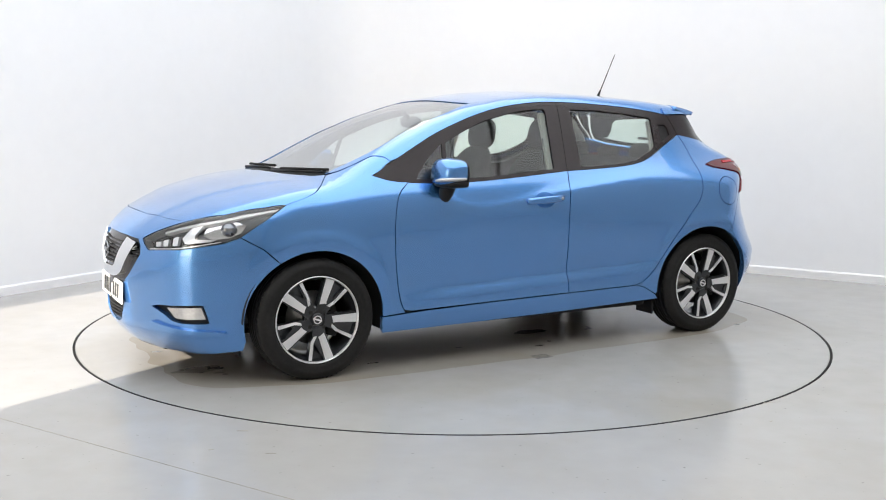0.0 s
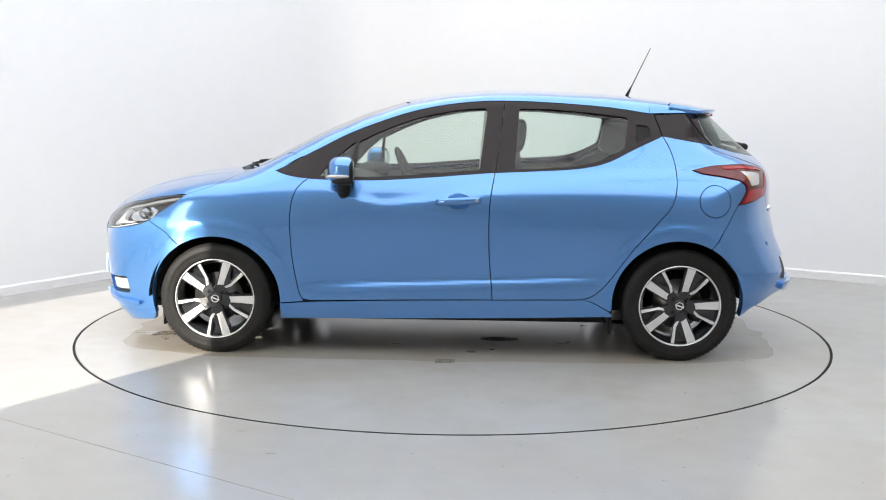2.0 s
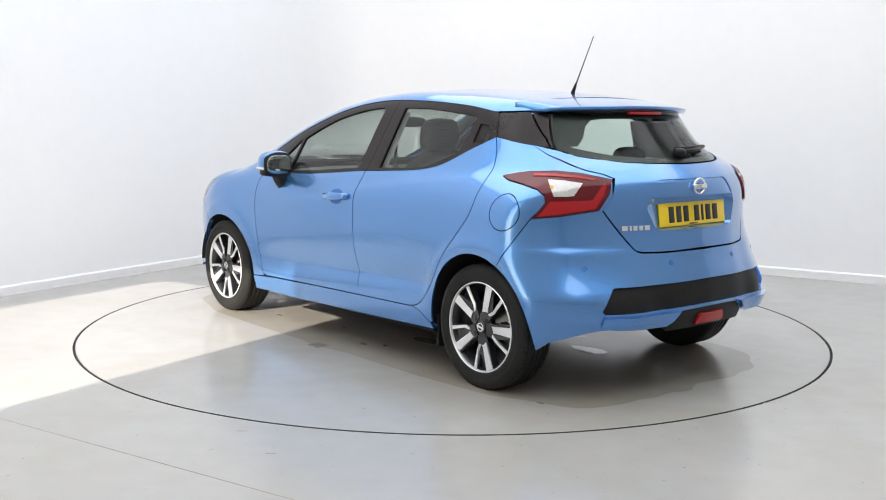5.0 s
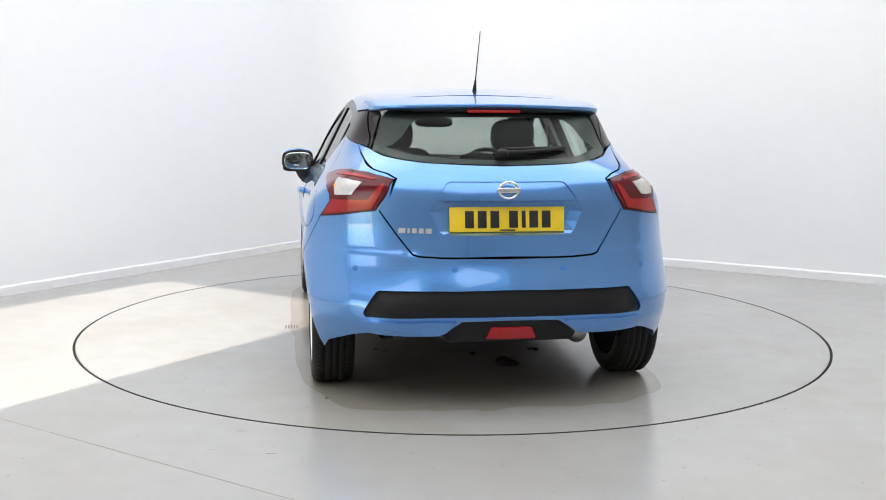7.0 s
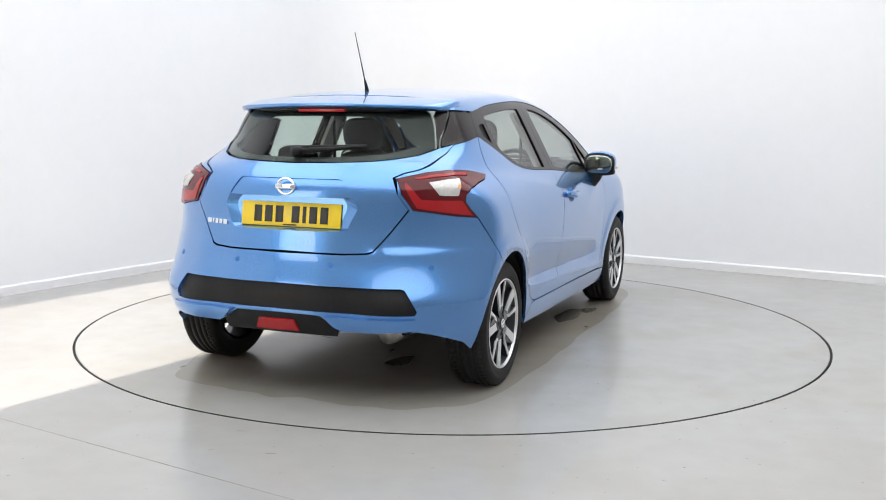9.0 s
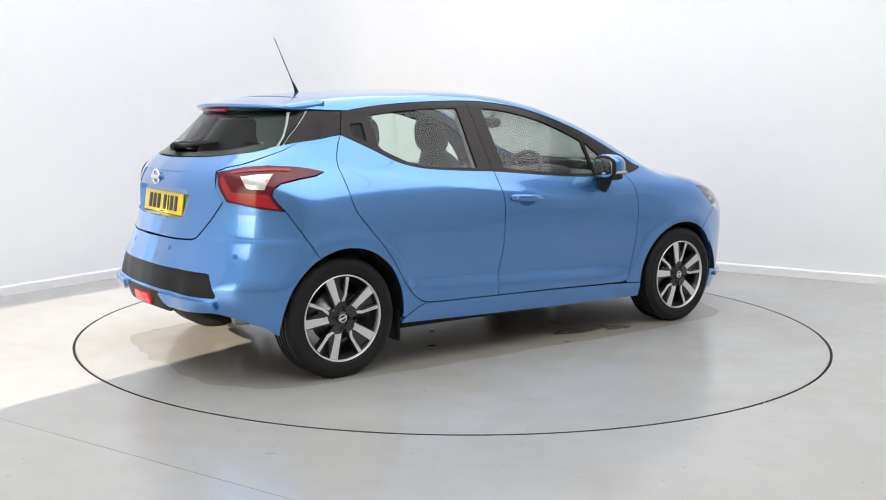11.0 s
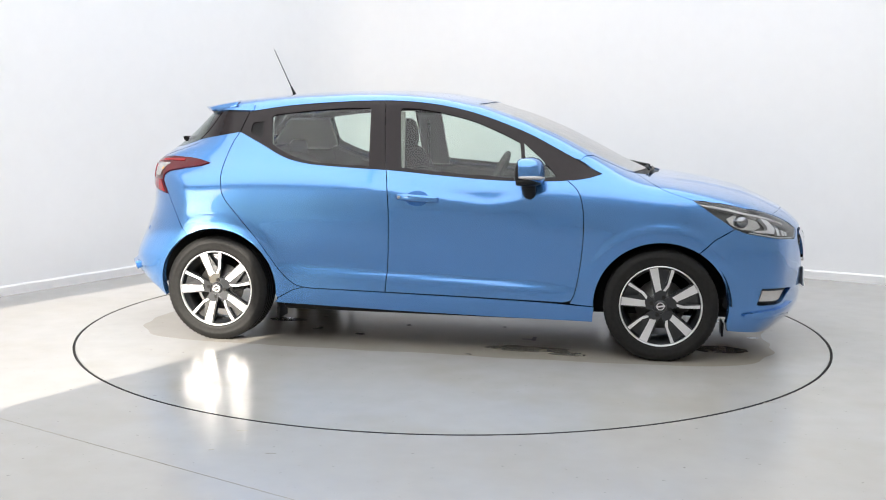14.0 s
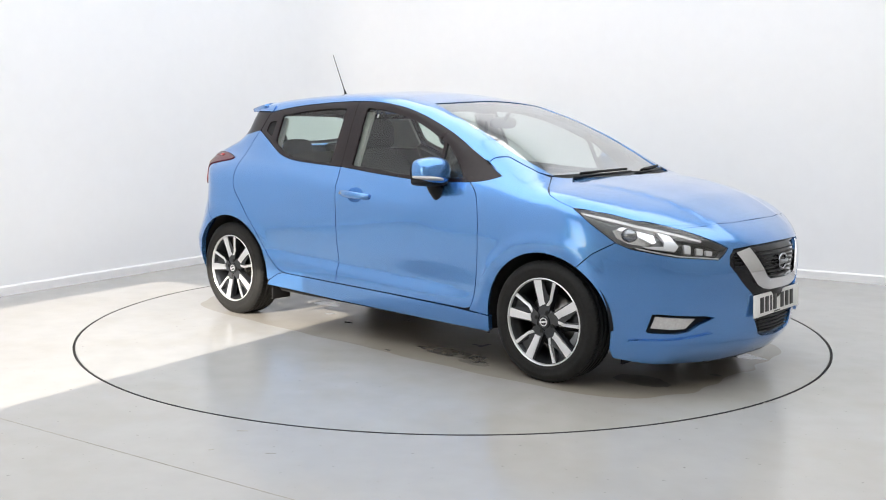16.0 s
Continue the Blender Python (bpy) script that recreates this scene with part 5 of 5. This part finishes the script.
def one_wheel():
    """Five double spokes with machined faces; y points outwards, the hub face at 0."""
    R = 0.3045
    bm = bmesh.new()
    prof = [(0.212, -0.188), (0.235, -0.196), (0.270, -0.197), (0.292, -0.190), (R - 0.003, -0.176), (R, -0.160)]
    for k, y in enumerate((-0.145, -0.113, -0.081, -0.049)):
        prof += [(R, y - 0.011), (R - 0.006, y - 0.009), (R - 0.006, y - 0.003), (R, y - 0.001)]
    prof += [(R, -0.026), (R - 0.004, -0.014), (R - 0.014, -0.004), (0.272, 0.004), (0.262, 0.0055), (0.258, 0.0035), (0.240, 0.005), (0.228, 0.003), (0.220, -0.002), (0.214, -0.010)]
    lathe(bm, prof, 96)
    # tread blocks: short cross cuts proud of the shoulder
    for k in range(72):
        a = k * math.tau / 72
        r = box(bm, (-0.0045, -0.040, R - 0.006), (0.0045, -0.018, R + 0.0005))
        bmesh.ops.transform(bm, matrix=Matrix.Rotation(a, 4, "Y"), verts=r)
        r = box(bm, (-0.0045, -0.172, R - 0.006), (0.0045, -0.150, R + 0.0005))
        bmesh.ops.transform(bm, matrix=Matrix.Rotation(a + 0.03, 4, "Y"), verts=r)
    bmesh.ops.recalc_face_normals(bm, faces=bm.faces)
    wheel = part("wheel", bm, RUBBER, car, "alloy wheel with black tyre")
    bm = bmesh.new()
    lathe(bm, [(0.222, -0.008), (0.2185, 0.001), (0.2145, 0.0015), (0.2125, -0.003), (0.2095, -0.014)], 96)
    bmesh.ops.recalc_face_normals(bm, faces=bm.faces)
    part("rim", bm, ALLOY, wheel, "machined silver rim edge")
    bm = bmesh.new()
    lathe(bm, [(0.2115, -0.010), (0.203, -0.022), (0.190, -0.06), (0.186, -0.16), (0.2, -0.185)], 72)
    part("rim_well", bm, DARK_ALLOY, wheel, "dark rim well")
    bm = bmesh.new()
    lathe(bm, [(0.135, -0.095), (0.135, -0.085), (0.07, -0.085), (0.065, -0.06), (0.02, -0.06)], 48)
    part("brake_disc", bm, STEEL, wheel, "grey steel brake disc")
    bm = bmesh.new()
    box(bm, (-0.145, -0.115, -0.06), (-0.075, -0.05, 0.06), 0.01)
    part("brake_caliper", bm, SHADOW_BLACK, wheel)
    for k in range(5):
        turn = Matrix.Rotation(k * math.tau / 5, 4, "Y")
        # dark spoke body: a broad arm and a thin one joined by a recessed web; thin arm leads clockwise
        def at(a, r, side=0.0):
            return (math.sin(radians(a)) * r + math.cos(radians(a)) * side, math.cos(radians(a)) * r - math.sin(radians(a)) * side)

        def solid(outline, level, depth):
            b = bmesh.new()
            top, low = [], []
            for x, z in outline:
                d = math.hypot(x, z)
                y = level - 0.012 * max(0, 1 - abs(d - 0.125) / 0.1)
                top.append(b.verts.new((x, y, z)))
                low.append(b.verts.new((x, y - depth, z)))
            n = len(outline)
            b.faces.new(top)
            b.faces.new(low[::-1])
            for a in range(n):
                b.faces.new((top[a], top[(a + 1) % n], low[(a + 1) % n], low[a]))
            bmesh.ops.triangulate(b, faces=[f for f in b.faces if len(f.verts) > 4])
            bmesh.ops.recalc_face_normals(b, faces=b.faces)
            bmesh.ops.transform(b, matrix=turn, verts=b.verts)
            return b

        spoke = part("spoke", solid([at(0, 0.04, 0.024), at(0, 0.09, 0.023), at(0, 0.207, 0.031), at(0, 0.208, -0.024), at(0, 0.13, -0.015), at(-20, 0.10, 0.0), at(-27, 0.125, 0.010), at(-27, 0.207, 0.011), at(-27, 0.207, -0.013), at(-27, 0.10, -0.010), at(-27, 0.045, -0.012)], -0.008, 0.036),
                     DARK_ALLOY, wheel, "dark double spoke with machined faces", smooth=False)
        part("spoke_web", solid([at(0, 0.125, -0.014), at(0, 0.206, -0.021), at(-27, 0.205, 0.010), at(-27, 0.130, 0.010)], -0.030, 0.006), DARK_ALLOY, spoke, smooth=False)
        for outline in ([at(0, 0.076, 0.014), at(0, 0.2085, 0.025), at(0, 0.2095, -0.020), at(0, 0.105, -0.009), at(0, 0.098, -0.018), at(0, 0.086, -0.020), at(0, 0.084, -0.004)],
                        [at(-27, 0.207, 0.007), at(-27, 0.207, -0.011), at(-27, 0.112, -0.011), at(-27, 0.086, -0.001), at(-25, 0.083, 0.010), at(-27, 0.106, 0.007), at(-27, 0.122, 0.002)]):
            part("spoke_face", solid(outline, -0.0035, 0.006), ALLOY, spoke, "machined silver spoke face", smooth=False)
    bm = bmesh.new()
    rings = lathe(bm, [(0.066, -0.05), (0.066, -0.024), (0.058, -0.018), (0.034, -0.017), (0.032, -0.010), (0.028, -0.007)], 40)
    bm.faces.new(rings[-1])
    bmesh.ops.recalc_face_normals(bm, faces=bm.faces)
    hub = part("hub", bm, DARK_ALLOY, wheel, "dark wheel hub", smooth=False)
    bm = bmesh.new()
    lathe(bm, [(0.022, -0.008), (0.021, -0.005), (0.017, -0.005), (0.016, -0.008)], 28)
    box(bm, (-0.024, -0.0072, -0.004), (0.024, -0.0048, 0.004))
    part("hub_emblem", bm, ALLOY, hub, "silver hub emblem", smooth=False)
    for k in range(4):
        a = k * math.tau / 4 + 0.5
        bm = bmesh.new()
        rings = lathe(bm, [(0.0125, -0.03), (0.0125, -0.013), (0.010, -0.010)], 6)
        bm.faces.new(rings[-1])
        bmesh.ops.recalc_face_normals(bm, faces=bm.faces)
        bmesh.ops.translate(bm, vec=(0.05 * math.cos(a), 0, 0.05 * math.sin(a)), verts=bm.verts)
        part("wheel_nut", bm, SHADOW_BLACK, hub, smooth=False)
    return wheel


def cabin():
    # dashboard
    bm = bmesh.new()
    superform(bm, (0.80, 0, 0.86), (0.33, 0.70, 0.115), 4.0, 40, 14, shape=lambda p: (p.x - 0.35 * p.y * p.y, p.y, p.z - 0.10 * (p.x + 0.3) * 0.2))
    superform(bm, (0.52, -0.36, 0.965), (0.10, 0.18, 0.045), 2.6, 24, 10)
    part("dashboard", bm, DASH, car, "dark soft-touch dashboard")
    # steering wheel, on the car's right
    bm = bmesh.new()
    m = Matrix.Translation((0.30, -0.36, 0.93)) @ Matrix.Rotation(radians(-66), 4, "Y")
    n = 40
    rings = []
    for k in range(n):
        a = k * math.tau / n
        rings.append([bm.verts.new(m @ Vector(((0.175 + 0.016 * math.cos(b)) * math.cos(a), (0.175 + 0.016 * math.cos(b)) * math.sin(a), 0.016 * math.sin(b)))) for b in [j * math.tau / 8 for j in range(8)]])
    for k in range(n):
        for j in range(8):
            bm.faces.new((rings[k][j], rings[(k + 1) % n][j], rings[(k + 1) % n][(j + 1) % 8], rings[k][(j + 1) % 8]))
    box(bm, (-0.05, -0.165, -0.02), (0.02, 0.165, 0.012), 0.008, m)
    box(bm, (-0.16, -0.03, -0.02), (0.02, 0.03, 0.012), 0.008, m)
    superform(bm, m @ Vector((0, 0, -0.04)), (0.10, 0.045, 0.045), 2.4, 16, 10)
    part("steering_wheel", bm, DASH, car, "dark steering wheel")
    # seats
    for s in (1, -1):
        bm = bmesh.new()
        superform(bm, (0.10, s * 0.36, 0.52), (0.29, 0.255, 0.085), 3.4, 28, 12, shape=lambda p: (p.x, p.y, p.z + 0.06 * p.x + 0.25 * p.y * p.y))
        seat = part("front_seat", bm, CLOTH, car, "dark cloth front seat")
        bm = bmesh.new()
        superform(bm, (-0.265, s * 0.36, 0.79), (0.085, 0.235, 0.325), 3.2, 28, 16, shape=lambda p: (p.x - 0.30 * p.z + 0.5 * p.y * p.y, p.y * (1 - 0.30 * max(0, p.z) / 0.325), p.z))
        part("backrest", bm, CLOTH, seat)
        bm = bmesh.new()
        superform(bm, (-0.385, s * 0.36, 1.195), (0.055, 0.13, 0.098), 3.0, 24, 12, shape=lambda p: (p.x - 0.12 * p.z, p.y, p.z))
        part("headrest", bm, CLOTH, seat)
    bm = bmesh.new()
    superform(bm, (-0.72, 0, 0.53), (0.27, 0.62, 0.09), 4.0, 36, 12)
    bench = part("rear_seat", bm, CLOTH, car, "dark cloth rear bench seat")
    bm = bmesh.new()
    superform(bm, (-1.06, 0, 0.78), (0.085, 0.62, 0.28), 4.0, 36, 16, shape=lambda p: (p.x - 0.30 * p.z, p.y, p.z))
    part("backrest", bm, CLOTH, bench)
    for y in (-0.36, 0.36, 0.0):
        bm = bmesh.new()
        superform(bm, (-1.16, y, 1.085), (0.045, 0.115 if y else 0.09, 0.06 if y else 0.035), 3.0, 22, 10)
        part("headrest", bm, CLOTH, bench)
    # linings of the middle and rear pillars
    skin("pillar_lining", [(-0.20, 1.35), (-0.37, 1.35), (-0.345, 1.0), (-0.17, 1.0)], to_side, GREY_CLOTH, car, "grey middle pillar lining", gap=0, offset=-0.045, rim=0.02, step=0.05)
    skin("pillar_lining", [(-1.0, 1.31), (-1.30, 1.31), (-1.42, 1.17), (-1.40, 1.10), (-1.02, 1.10), (-0.97, 1.13)], to_side, GREY_CLOTH, car, "grey rear pillar lining", gap=0, offset=-0.05, rim=0.02, step=0.05)
    # inner door trims, belts, mirror
    trim = [(0.68, 0.955), (0.39, 0.948), (-0.22, 0.99), (-0.66, 1.016), (-0.79, 1.03), (-1.0, 1.12), (-1.0, 0.60), (-0.80, 0.36), (0.68, 0.34)]
    skin("door_lining", trim, to_side, DASH, car, "dark door lining", gap=0, offset=-0.06, rim=0.02, step=0.06, edge=0.04)
    bm = bmesh.new()
    superform(bm, (0.33, 0, 1.268), (0.018, 0.125, 0.034), 3.0, 24, 10)
    sweep(bm, [(0.34, 0, 1.29), (0.37, 0, 1.315), (0.38, 0, 1.335)], 0.012, 8)
    part("rear_view_mirror", bm, DASH, car, "black rear-view mirror")
    for s in (1, -1):
        bm = bmesh.new()
        box(bm, (-0.31, s * 0.60, 0.60), (-0.285, s * 0.612, 1.30), 0.003, Matrix.Translation((0, 0, 0)))
        part("seat_belt", bm, INK, car, "black seat belt")


build_body()
door_mirrors()
head_lamps()
tail_lamps()
spoiler()
wipers()
lining()
wheels()
cabin()


# ---------------------------------------------------------------- what turns
OFFSET = Vector((0.006, 0.073, 0))


def motions():
    """The turntable carries the car round at a steady 15.66 degrees a second."""
    times = [0.0, 0.1] + [0.5 * k for k in range(1, 32)] + [15.9, 16.0]
    turned = [(t, pose(0, 0, 0, 0, 0, 209.36 - 15.66 * t)) for t in times]
    walk(disc, turned)
    walk(car, [(t, m @ Matrix.Translation(OFFSET)) for t, m in turned])


motions()
